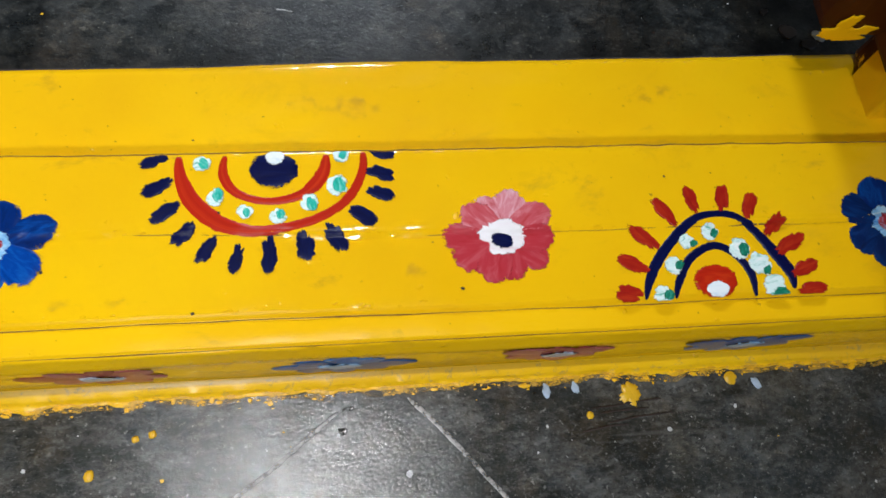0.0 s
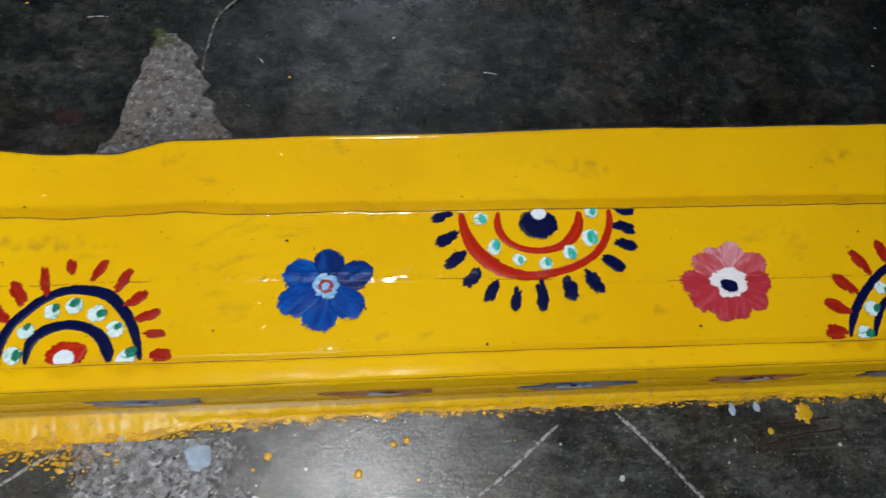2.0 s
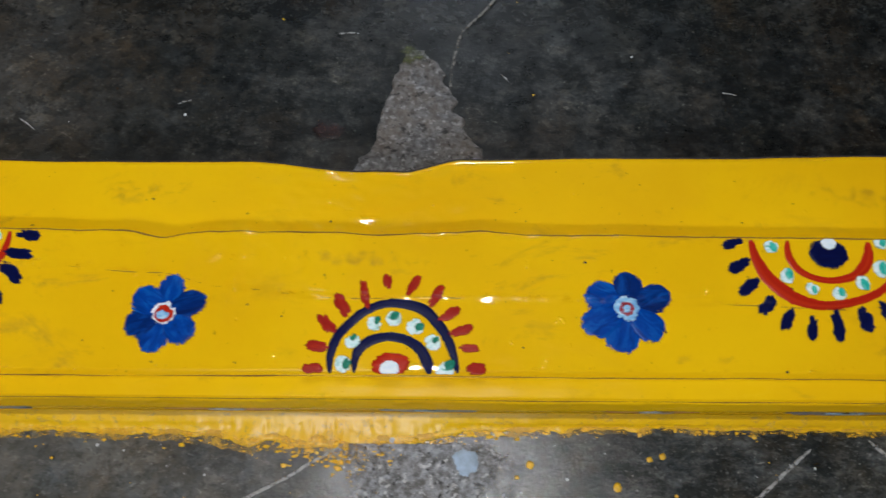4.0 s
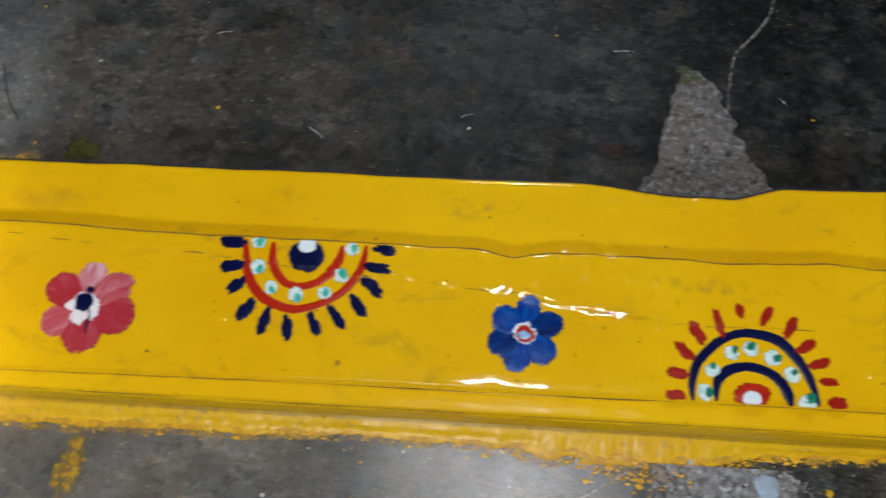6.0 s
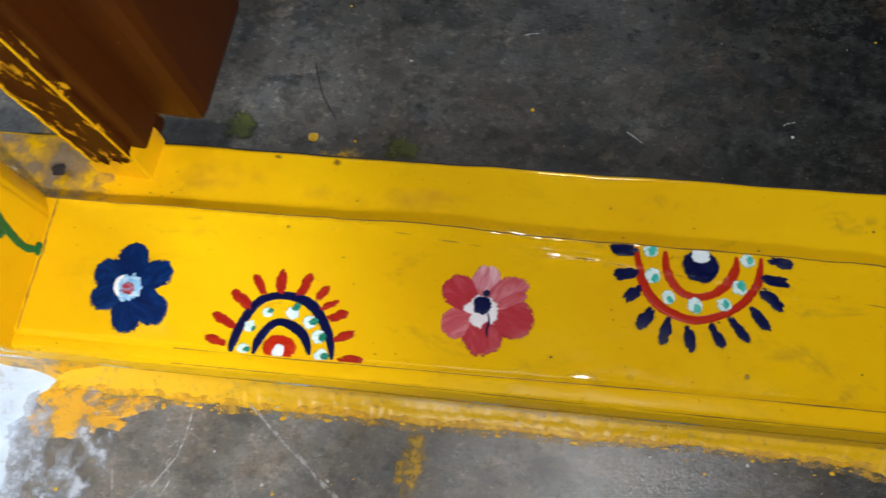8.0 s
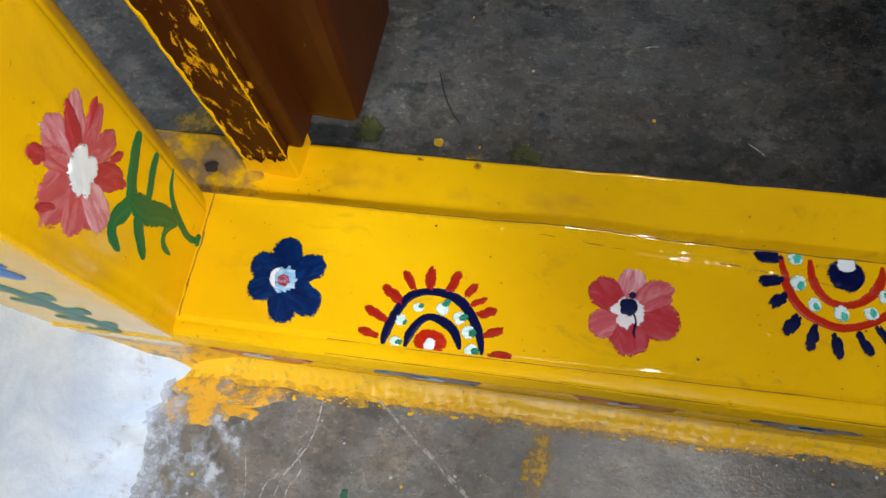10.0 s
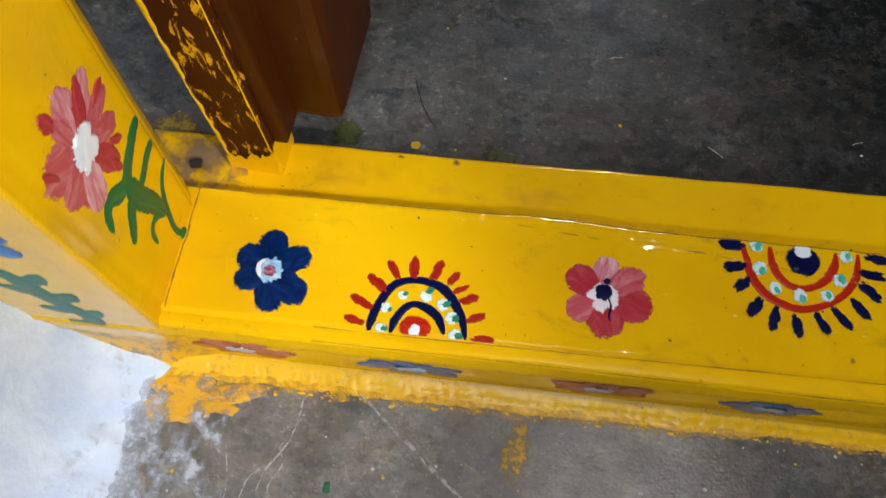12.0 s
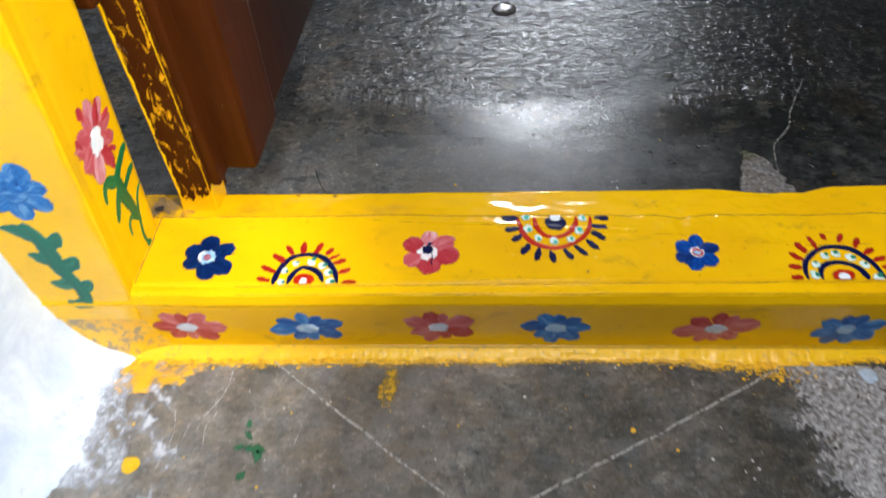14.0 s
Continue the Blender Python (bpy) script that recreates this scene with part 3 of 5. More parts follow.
# front face and its foot
rows = []
for x in XS:
    b = 0.0010 * wobble(x * 8, 41.0)
    r = [(x, 0.0046, 0.0860), (x, 0.0030, 0.0845)]
    r += [(x, 0.0016 + 0.0040 * k / 9 + b * (1 - k / 9) + 0.0004 * wobble(x * 30, k * 0.7, 5.0), 0.083 - 0.073 * k / 9) for k in range(10)]
    r += [(x, 0.0052, 0.0085), (x, 0.006, 0.006), (x, 0.008, -0.002)]
    rows.append(r)
v, f = grid_mesh(rows)
mesh_object("front_face", v, f, YELLOW_FACE, sill, "yellow front board in a shaded tone, with painted flowers")


def apron_edge(x):
    """How far the foot's yellow paint runs out over the floor."""
    base = lerp_table(x, [(-0.2, 0.016), (0.10, 0.014), (0.3, 0.012), (0.48, 0.009), (0.58, 0.016), (0.63, 0.021), (0.675, 0.018), (0.72, 0.006), (0.80, 0.0045), (0.9, 0.0040), (1.4, 0.0045)])
    rag = 0.0030 * wobble(x * 24, 51.0) + 0.0022 * wobble(x * 80, 53.0) + 0.0012 * wobble(x * 210, 55.0)
    return max(0.002, base + rag)


rows = []
for i in range(1460):
    x = SILL_X0 + 0.001 * i
    e = apron_edge(x) * (0.85 + 0.3 * wobble(x * 34, 58.0))
    h = 0.0055 + 0.0012 * wobble(x * 20, 57.0)
    r = [(x, 0.0066, h + 0.0022), (x, 0.0036, h), (x, -0.0008, 0.8 * h)]
    for k in range(1, 6):
        q = k / 5
        r.append((x, -0.0008 - e * q, 0.0002 + 0.8 * h * (1 - q) ** 2.2 + (1 - q) * (0.0014 * wobble(x * 120, q * 9) + 0.0009 * wobble(x * 260, q * 14, 5.0) + 0.0013 * wobble(x * 48, q * 5, 7.0))))
    r.append((x, -0.0008 - e - 0.0004, -0.001))
    rows.append(r)
v, f = grid_mesh(rows)
mesh_object("foot_fillet", v, f, YELLOW_WORN, sill, "chipped yellow paint on a mortar fillet at the foot")

# thin paint dragged further out over the floor
rows = []
for i in range(1081):
    x = XS[i]
    e = apron_edge(x) + 0.0025 + 0.003 * wobble(x * 45, 59.0)
    rows.append([(x, -0.001 - e * k / 4, 0.0011 - 0.0002 * k) for k in range(5)])
v, f = grid_mesh(rows)
mesh_object("foot_smear", v, f, FOOT_THIN, sill, "thin yellow paint dragged out from the foot")

# crumbs and flakes of yellow paint past the fillet's ragged edge
crumb = random.Random(19)
verts, faces = [], []
for _ in range(1100):
    x = crumb.uniform(-0.02, 1.34) if crumb.random() < 0.62 else crumb.gauss(0.650, 0.045)
    thick = math.exp(-((x - 0.65) / 0.06) ** 2)
    y = -0.0012 - apron_edge(x) * crumb.uniform(0.55, 1.15) - crumb.expovariate(1 / (0.0010 + 0.0045 * thick))
    size = crumb.uniform(0.0002, 0.0006) + 0.0014 * crumb.random() ** 8 + 0.0006 * thick * crumb.random() ** 2
    o, h, long = len(verts), crumb.uniform(0.0003, 0.0007) + 0.0006 * thick * crumb.random(), crumb.uniform(0.8, 2.6)
    for ring, lift in ((1.0, 0.0002), (0.6, h)):
        for i in range(6):
            a = math.pi * i / 3 + 0.4 * ring
            verts.append((x + size * long * ring * math.cos(a) * crumb.uniform(0.6, 1.3), y + size * ring * math.sin(a) * crumb.uniform(0.6, 1.3), lift * crumb.uniform(0.8, 1.2)))
    faces += [(o + i, o + (i + 1) % 6, o + 6 + (i + 1) % 6, o + 6 + i) for i in range(6)] + [tuple(range(o + 6, o + 12))]
tagged(mesh_object("crumbled_paint", verts, faces, YELLOW_WORN, sill, "crumbled yellow paint flakes along the foot", smooth=False), kind="stuff")

# the dark hairline joint between board and strip
rows = []
for i in range(731):
    x = SILL_X0 + 0.002 * i
    y, w = crack_y(x), 0.00042 + 0.00030 * wobble(x * 40, 91.0)
    rows.append([(x, y - w - 0.0004, sill_z(x, y) - 0.0004), (x, y - 0.0004, sill_z(x, y) + 0.0002), (x, y + w, sill_z(x, y) - 0.0016)])
v, f = grid_mesh(rows)
mesh_object("joint_line", v, [q[::-1] for q in f], JOINT_DIRT, sill, "thin brown dirt line along the joint")

# the hairline seam that wanders over the board
rows = []
for i in range(541):
    x = 0.20 + 0.002 * i
    y = lerp_table(x, SEAM) + 0.0008 * wobble(x * 30, 1.0) - 0.0016
    w = max(0.00006, 0.00042 + 0.0008 * wobble(x * 22, 93.0))
    rows.append([(x, y - w, sill_z(x, y - w) - 0.0003), (x, y, sill_z(x, y) + 0.0002), (x, y + w, sill_z(x, y + w) - 0.0003)])
v, f = grid_mesh(rows)
mesh_object("seam_line", v, [q[::-1] for q in f], JOINT_DIRT, sill, "broken brown hairline seam in the enamel")
for lane, wide in ((1, 0.0006), (0, 0.0005)):
    rows = []
    for i in range(591):
        x = 0.10 + 0.002 * i
        lip = 0.0006 * wobble(x * 6, 31.0) + 0.0004 * wobble(x * 30, 33.0)
        y = (groove_y(x) if lane else 0.0027) + 0.4 * lip
        w = max(0.00004, 0.00030 + wide * wobble(x * 18, 94.0 + lane))
        h = (0.0984 if lane else 0.0971) + 0.0005 * max(0.0, wobble(x * 17, 34.0)) + 0.7 * (sill_z(x, groove_y(x) + 0.005) - TOP)
        rows.append([(x, y - w, h - 0.0002), (x, y, h + 0.0002), (x, y + w, h - 0.0002)])
    v, f = grid_mesh(rows)
    mesh_object("groove_line", v, [q[::-1] for q in f], JOINT_DIRT, sill, "broken brown line along the lip's groove")
# thin dark line of uneven width along the strip's rear arris
rows = []
for i in range(701):
    x = -0.04 + 0.002 * i
    y, h, w = rear_y(x) - 0.0010, strip_z(x, 1) - 0.0006 - strip_bevel(x, rear_y(x)), 0.0005 + 0.0007 * wobble(x * 24, 99.0)
    rows.append([(x, y - max(0.0001, w), h + 0.0003), (x, y + 0.0005, h + 0.0001), (x, y + 0.0017, h - 0.0022)])
v, f = grid_mesh(rows)
mesh_object("edge_line", v, [q[::-1] for q in f], DARK_GAP, sill, "thin dark line along the strip's rear edge")
# beads and ridges of thick enamel that catch the light along the seam, the groove, the lip and the joint
bead = random.Random(47)
verts, faces = [], []
for _ in range(520):
    x, lane = bead.uniform(0.16, 1.30), bead.random()
    if lane < 0.50:
        y = lerp_table(x, SEAM) - 0.0010 + bead.gauss(0, 0.0012)
    elif lane < 0.66:
        y = groove_y(x) + 0.0036 + abs(bead.gauss(0, 0.0014))
    elif lane < 0.80:
        y = crack_y(x) - 0.0022 - abs(bead.gauss(0, 0.0016))
    else:
        x = bead.gauss(0.565, 0.045)
        y = bead.uniform(0.045, 0.094)
    size, long = 0.00022 + 0.00050 * bead.random() ** 2, bead.uniform(1.2, 3.6)
    o = len(verts)
    for ring, lift in ((1.0, -0.0002), (0.75, 0.30), (0.4, 0.46)):
        for i in range(8):
            a = math.pi * i / 4
            u, w = x + size * long * ring * math.cos(a), y + size * ring * math.sin(a)
            verts.append((u, w, sill_z(u, w) + (lift if lift < 0 else lift * size)))
    for k in range(2):
        faces += [(o + 8 * k + i, o + 8 * k + (i + 1) % 8, o + 8 * k + 8 + (i + 1) % 8, o + 8 * k + 8 + i) for i in range(8)]
    faces.append(tuple(range(o + 16, o + 24)))
tagged(mesh_object("beaded_enamel", verts, faces, YELLOW, sill, "small glossy beads of yellow enamel along the seam"), kind="stuff")
# dirty bare end of the strip behind the post
rows = []
for i in range(31):
    r = []
    for k in range(13):
        x = -0.09 + (0.118 + 0.030 * wobble(k * 0.55, 96.0) + 0.012 * wobble(k * 1.7, 98.0)) * i / 30
        r.append((x, 0.103 + 0.044 * k / 12, strip_z(x, (0.003 + 0.044 * k / 12) / 0.05) + 0.0007))
    rows.append(r)
v, f = grid_mesh(rows)
mesh_object("dirty_end", v, [q[::-1] for q in f], DIRTY_END, sill, "tan dirt rubbed over the strip's end")

# ---------------------------------------------------------------- painted strokes


def on_top(u, w, h):
    return (u, w, sill_z(u, w) + h)


def on_face(u, w, h):
    return (u, 0.0012 + 0.0548 * (0.083 - w) - h, w)


def jamb_x(y, z):
    """The inner face of the jamb leans a little and is out of square."""
    return -0.007 + 0.086 * min(z, 0.45) + 0.030 * y + 0.0008 * wobble(y * 25, z * 14, 3.0)


def on_jamb(u, w, h):
    return (jamb_x(u, w) + h, u, w)


def on_jamb_front(u, w, h):
    return (u, -0.0002 - h, w)


def blob(name, surface, cx, cy, length, width, turn, material, parent, thick=0.0005, shape=1.0, rag=0.06, seed=0.0, clip=None, lift=0.0, points=30, blunt=1.0):
    """One dab of paint: an oval from cx, cy along turn (degrees), raised in the middle and thin at its ragged edge.
    shape above 1 makes the far end fuller."""
    c, s = math.cos(radians(turn)), math.sin(radians(turn))
    verts, uv, faces = [], [], []
    rings = ((0.0, 1.0), (0.2, 1.0), (0.4, 1.0), (0.58, 1.0), (0.74, 0.95), (0.87, 0.8), (0.97, 0.45), (1.0, 0.0))
    for k, (q, h) in enumerate(rings):
        for i in range(points if k else 1):
            a = 2 * math.pi * i / points
            jag = 1 + rag * (1.3 * wobble(math.cos(a) * 1.7, math.sin(a) * 1.7, seed, 3) + 0.7 * wobble(math.cos(a) * 6, math.sin(a) * 6, seed, 6))
            ca, sa = math.copysign(abs(math.cos(a)) ** blunt, math.cos(a)), math.copysign(abs(math.sin(a)) ** blunt, math.sin(a))
            lx = 0.5 + 0.5 * ca * q * jag
            full = (0.5 + 0.5 * math.cos(a)) ** (1 / shape) if shape != 1 else 1
            ly = 0.5 * sa * q * jag * (0.55 + 0.55 * full if shape != 1 else 1)
            x = cx + (lx * c * length - ly * s * width)
            y = cy + (lx * s * length + ly * c * width)
            if clip is not None:
                x, y = clip(x, y)
            verts.append(surface(x, y, lift + (thick * h if h else -0.0003)))
            uv.append((lx, ly + 0.5))
    for i in range(points):
        faces.append((0, 1 + i, 1 + (i + 1) % points))
    for k in range(len(rings) - 2):
        o = 1 + k * points
        for i in range(points):
            j = (i + 1) % points
            faces.append((o + i, o + points + i, o + points + j, o + j))
    return mesh_object(name, verts, faces, material, parent, uv=uv)


def ribbon(name, surface, path, widths, material, parent, thick=0.0005, rag=0.10, seed=0.0, lift=0.0, samples=40):
    """A brush stroke along a smooth path of plan points, with its width at each point."""
    pts = []
    for i in range(samples + 1):
        t = i / samples * (len(path) - 1)
        k = min(int(t), len(path) - 2)
        q = t - k
        p0, p1, p2, p3 = path[max(0, k - 1)], path[k], path[k + 1], path[min(len(path) - 1, k + 2)]
        xy = [0.5 * (2 * b + (d - a) * q + (2 * a - 5 * b + 4 * d - e) * q * q + (3 * b - a - 3 * d + e) * q ** 3) for a, b, d, e in zip(p0, p1, p2, p3)]
        pts.append((*xy, widths[k] + (widths[k + 1] - widths[k]) * q))
    verts, uv, rows_n = [], [], 7
    for i, (x, y, w) in enumerate(pts):
        a, b = pts[max(0, i - 1)], pts[min(samples, i + 1)]
        d = Vector((b[0] - a[0], b[1] - a[1])).normalized()
        end = min(1.0, 0.15 + 2.2 * math.sqrt(min(i, samples - i) / samples))
        for j in range(rows_n):
            o = 2 * j / (rows_n - 1) - 1
            side = 1 + rag * (wobble(i * 0.45, o * 3, seed) + 0.5 * wobble(i * 1.7, o * 3, seed, 4))
            off = 0.5 * w * o * end * side
            h = -0.0003 if abs(o) == 1 or i in (0, samples) else 0.6 * thick * (1 - o * o * 0.2)
            verts.append(surface(x - d.y * off, y + d.x * off, lift + h))
            uv.append((0.5 + 0.4 * (i / samples - 0.5), 0.5 + 0.5 * o))
    faces = []
    for i in range(samples):
        for j in range(rows_n - 1):
            a = i * rows_n + j
            faces.append((a, a + rows_n, a + rows_n + 1, a + 1))
    return mesh_object(name, verts, faces, material, parent, uv=uv)


def painted_flower(surface, parent, cx, cy, rx, ry, petals, petal_paint, heart_paint, eye_paint, seed, label, first=90.0, heart=0.40, eye=0.20, fuller=1.5, wide=1.15, second_paint=None, tall=1.0, pointed=1.0, uneven=0.06):
    """A painted flower of even petals round a heart with an eye; the heart carries them all."""
    rng = random.Random(seed)
    core = blob("painted_flower", surface, cx - rx * heart * 0.95, cy, 2 * rx * heart * 0.95, 2 * ry * heart * tall, 0, heart_paint, parent, 0.0009, 1.0, 0.38, seed, None, 0.0003, 40)
    tagged(core, label)
    for i in range(petals):
        turn = first + 360 * i / petals + rng.uniform(-6, 6)
        c, s = math.cos(radians(turn)), math.sin(radians(turn))
        reach = 1.0 / math.sqrt((c / rx) ** 2 + (s / ry) ** 2) * rng.uniform(0.99 - uneven, 1.0 + uneven)
        inner = 0.12 * reach
        w = 2 * math.pi * reach * 0.68 / petals * wide * rng.uniform(0.92, 1.1)
        paint = second_paint if second_paint is not None and rng.random() < 0.4 else petal_paint
        blob("petal", surface, cx + c * inner, cy + s * inner, reach - inner, w, turn, paint, core, 0.00025 + 0.0001 * rng.random(), fuller, 0.17, seed + i * 1.7, blunt=pointed)
    if eye_paint is not None:
        blob("flower_eye", surface, cx - rx * eye, cy + ry * 0.04, 2 * rx * eye, 2 * ry * eye, rng.uniform(-20, 20), eye_paint, core, 0.0008, 1.0, 0.5, seed + 40, None, 0.0008)
    return core


def brushed_flower(cx, cy, petals, paints, heart, heart_paint, eye, eye_paint, seed, label):
    """A flower on the sill's top, petal by petal: (turn in degrees, reach and width in mm, which paint). heart and eye: half sizes in mm."""
    rng = random.Random(seed)
    hx, hy = heart[0] / 1000, heart[1] / 1000
    core = blob("painted_flower", on_top, cx - hx, cy, 2 * hx, 2 * hy, 0, heart_paint, sill, 0.0010, 1.0, 0.42, seed, None, 0.0004, 44)
    tagged(core, label)
    for i, (turn, reach, width, which) in enumerate(petals):
        c, s, r = math.cos(radians(turn)), math.sin(radians(turn)), reach / 1000
        blob("petal", on_top, cx + c * 0.06 * r, cy + s * 0.06 * r, 0.98 * r, width / 1000 * 1.24, turn, paints[which], core, 0.00050 + 0.0003 * rng.random(), 1.7, 0.15, seed + i * 1.7, None, 0.00012 * (i % 3), 36, 0.86)
    ex, ey = eye[0] / 1000, eye[1] / 1000
    blob("flower_eye", on_top, cx - ex, cy + eye[2] / 1000, 2 * ex, 2 * ey, rng.uniform(-15, 15), eye_paint, core, 0.0009, 1.0, 0.30, seed + 40, None, 0.0009)
    return core


def painted_sun(cx, sign, outer, inner, dots, rays, eye, glint, arcs, ray_paint, eye_paint, lean, seed, label):
    """A half sun brushed on the sill's top, all in mm across from cx and up from the front: two arcs (x, y, width), round dots (x, y, radius),
    rays (from x, y to x, y, width), the eye and its glint (x, y, half width, half height). sign -1: it hangs from the rear joint."""
    rng = random.Random(seed)
    limit = (lambda x, y: (x, min(y, crack_y(x) - 0.0013))) if sign < 0 else (lambda x, y: (x, max(y, groove_y(x) + 0.0006)))
    bound = lambda u, w, h: on_top(*limit(u, w), h)
    stroke = lambda name, path, parent, k: ribbon(name, bound, [(cx + x / 1000, y / 1000) for x, y, _ in path], [1.2 * w / 1000 for _, _, w in path], arcs, parent, 0.0007, 0.16, seed + k, 0.0, 84)
    top = stroke("painted_sun", outer, sill, 0)
    tagged(top, label)
    stroke("inner_arc", inner, top, 3)
    for i, (x, y, r) in enumerate(dots):
        x, y, r = cx + x / 1000, y / 1000, 1.12 * r / 1000
        a = radians((lean if sign > 0 else 0) + rng.uniform(-35, 35))
        blob("dot", on_top, x - r, y, 2 * r, 2 * r * rng.uniform(0.9, 1.15), rng.uniform(-25, 25), TEAL_WHITE, top, 0.0009, 1.0, 0.34, seed + i, limit, 0.0002, 36)
        q, long, off, tilt = (rng.uniform(0.45, 0.75) * r, 0.75, 0.62, rng.uniform(0, 90)) if sign > 0 else (rng.uniform(0.62, 0.85) * r, 0.72, 0.22, rng.uniform(70, 115))
        px, py = x + off * r * math.cos(a) - q * math.cos(radians(tilt)), y + off * r * math.sin(a) - q * math.sin(radians(tilt))
        blob("dot_fleck", on_top, px, py, 2 * q, 2 * long * q, tilt, DOT_GREEN if sign > 0 else TEAL, top, 0.0006, 1.0, 0.4, seed + i * 2, limit, 0.0008, 22)
    for i, (x0, y0, x1, y1, w) in enumerate(rays):
        x0, y0 = x0 - 0.06 * (x1 - x0), y0 - 0.06 * (y1 - y0)
        length = 1.03 * math.hypot(x1 - x0, y1 - y0) / 1000
        blob("ray", on_top, cx + x0 / 1000, y0 / 1000, length, w / 1000 * rng.uniform(1.14, 1.26), math.degrees(math.atan2(y1 - y0, x1 - x0)), ray_paint, top, 0.0006, 1.25, 0.40, seed + 60 + i, limit, 0.0, 40, 0.74)
    for name, (x, y, hx, hy), paint, lift, k in (("sun_eye", eye, eye_paint, 0.0, 90), ("eye_highlight", glint, WHITE, 0.0007, 95)):
        blob(name, on_top, cx + (x - hx) / 1000, y / 1000, 2 * hx / 1000, 2 * hy / 1000, 0, paint, top, 0.0008, 1.0, 0.16, seed + k, limit, lift, 44)
    return top


NAVY_FLOWER = "navy blue painted flower with pale heart and red eye"
BLUE_FLOWER = "bright blue painted flower with pale heart and red eye"
PINK_FLOWER = "pink painted flower with white heart and navy eye"
navy = brushed_flower(0.0664, 0.0445, ((95, 28.3, 17.2, 0), (33, 27.6, 15.9, 0), (-36, 30.3, 18.0, 1), (-83, 27.6, 17.3, 0), (-154, 23.9, 15.2, 0), (153, 25.1, 17.1, 1)), (NAVY_PETAL, NAVY_PETAL), (8.6, 9.2), PALE_BLUE, (4.7, 4.4, 0.2), RED_SMEAR, 3, NAVY_FLOWER)
ribbon("heart_rim", on_top, [(0.0612, 0.0385), (0.0590, 0.0430), (0.0592, 0.0480), (0.0625, 0.0515)], [0.0018, 0.0042, 0.0048, 0.0020], WHITE, navy, 0.0008, 0.3, 2.0, 0.0008, 20)
dripped = brushed_flower(0.2803, 0.0498, ((85, 27.8, 15.8, 2), (39, 30.9, 16.2, 1), (-9, 30.6, 20.5, 0), (-84, 25.9, 19.7, 0), (-149, 25.4, 16.0, 1), (143, 27.7, 18.2, 0)), (PINK_PETAL, ROSE_PETAL, ROSE_PALE), (10.5, 10.3), WHITE_PINK, (6.0, 5.9, 1.8), NAVY, 8, PINK_FLOWER)
ribbon("eye_drip", on_top, [(0.2822, 0.0520), (0.2850, 0.0450), (0.2842, 0.0385), (0.2850, 0.0345)], [0.0034, 0.0020, 0.0016, 0.0008], NAVY, dripped, 0.0007, 0.3, 3.0, 0.0010, 18)
blob("eye_knob", on_top, 0.2800, 0.0600, 0.0048, 0.0046, 20, NAVY, dripped, 0.0008, 1.0, 0.3, 4.0, None, 0.0010)
ringed = brushed_flower(0.5385, 0.0493, ((82, 22.4, 13.4, 0), (24, 23.6, 14.0, 1), (-42, 21.5, 15.3, 0), (-109, 23.2, 15.3, 0), (-156, 22.3, 15.2, 1), (146, 21.2, 15.0, 0)), (BLUE_PETAL, BLUE_DEEP), (6.8, 7.0), WHITE, (5.7, 5.5, 0.0), RED, 12, BLUE_FLOWER)
blob("eye_dab", on_top, 0.5345, 0.0473, 0.0074, 0.0062, 10, PALE_BLUE, ringed, 0.0007, 1.0, 0.5, 14.0, None, 0.0017)
ringed = brushed_flower(0.8016, 0.0545, ((85, 21.8, 15.2, 1), (22, 27.2, 15.2, 1), (-39, 24.4, 16.3, 0), (-103, 25.8, 17.7, 0), (-155, 27.6, 16.6, 0), (155, 24.6, 17.2, 0)), (BLUE_PETAL, BLUE_DEEP), (7.9, 7.6), PALE_BLUE, (4.9, 4.8, -0.8), RED_SMEAR, 15, BLUE_FLOWER)
blob("eye_dab", on_top, 0.7990, 0.0530, 0.0052, 0.0046, 30, PALE_BLUE, ringed, 0.0007, 1.0, 0.5, 17.0, None, 0.0017)
brushed_flower(1.0340, 0.0506, ((73, 26.2, 14.7, 2), (32, 28.9, 14.4, 1), (-2, 25.6, 14.4, 0), (-34, 25.2, 13.0, 0), (-79, 22.5, 14.5, 0), (-109, 23.9, 14.9, 0), (-152, 26.3, 15.6, 0), (178, 28.2, 14.6, 0), (136, 23.8, 14.4, 1), (110, 23.3, 12.8, 2)), (PINK_PETAL, ROSE_PETAL, ROSE_PALE), (12.0, 9.5), WHITE_PINK, (5.9, 4.1, -0.6), NAVY, 21, PINK_FLOWER)
painted_flower(on_top, sill, 1.2380, 0.0520, 0.0260, 0.0260, 6, NAVY_PETAL, PALE_BLUE, RED_SMEAR, 27, NAVY_FLOWER, 88, 0.36, 0.20, second_paint=BLUE_DEEP)
SUN_UP = "painted half sun with navy arcs and red rays"
SUN_DOWN = "painted half sun with red arcs and navy rays"
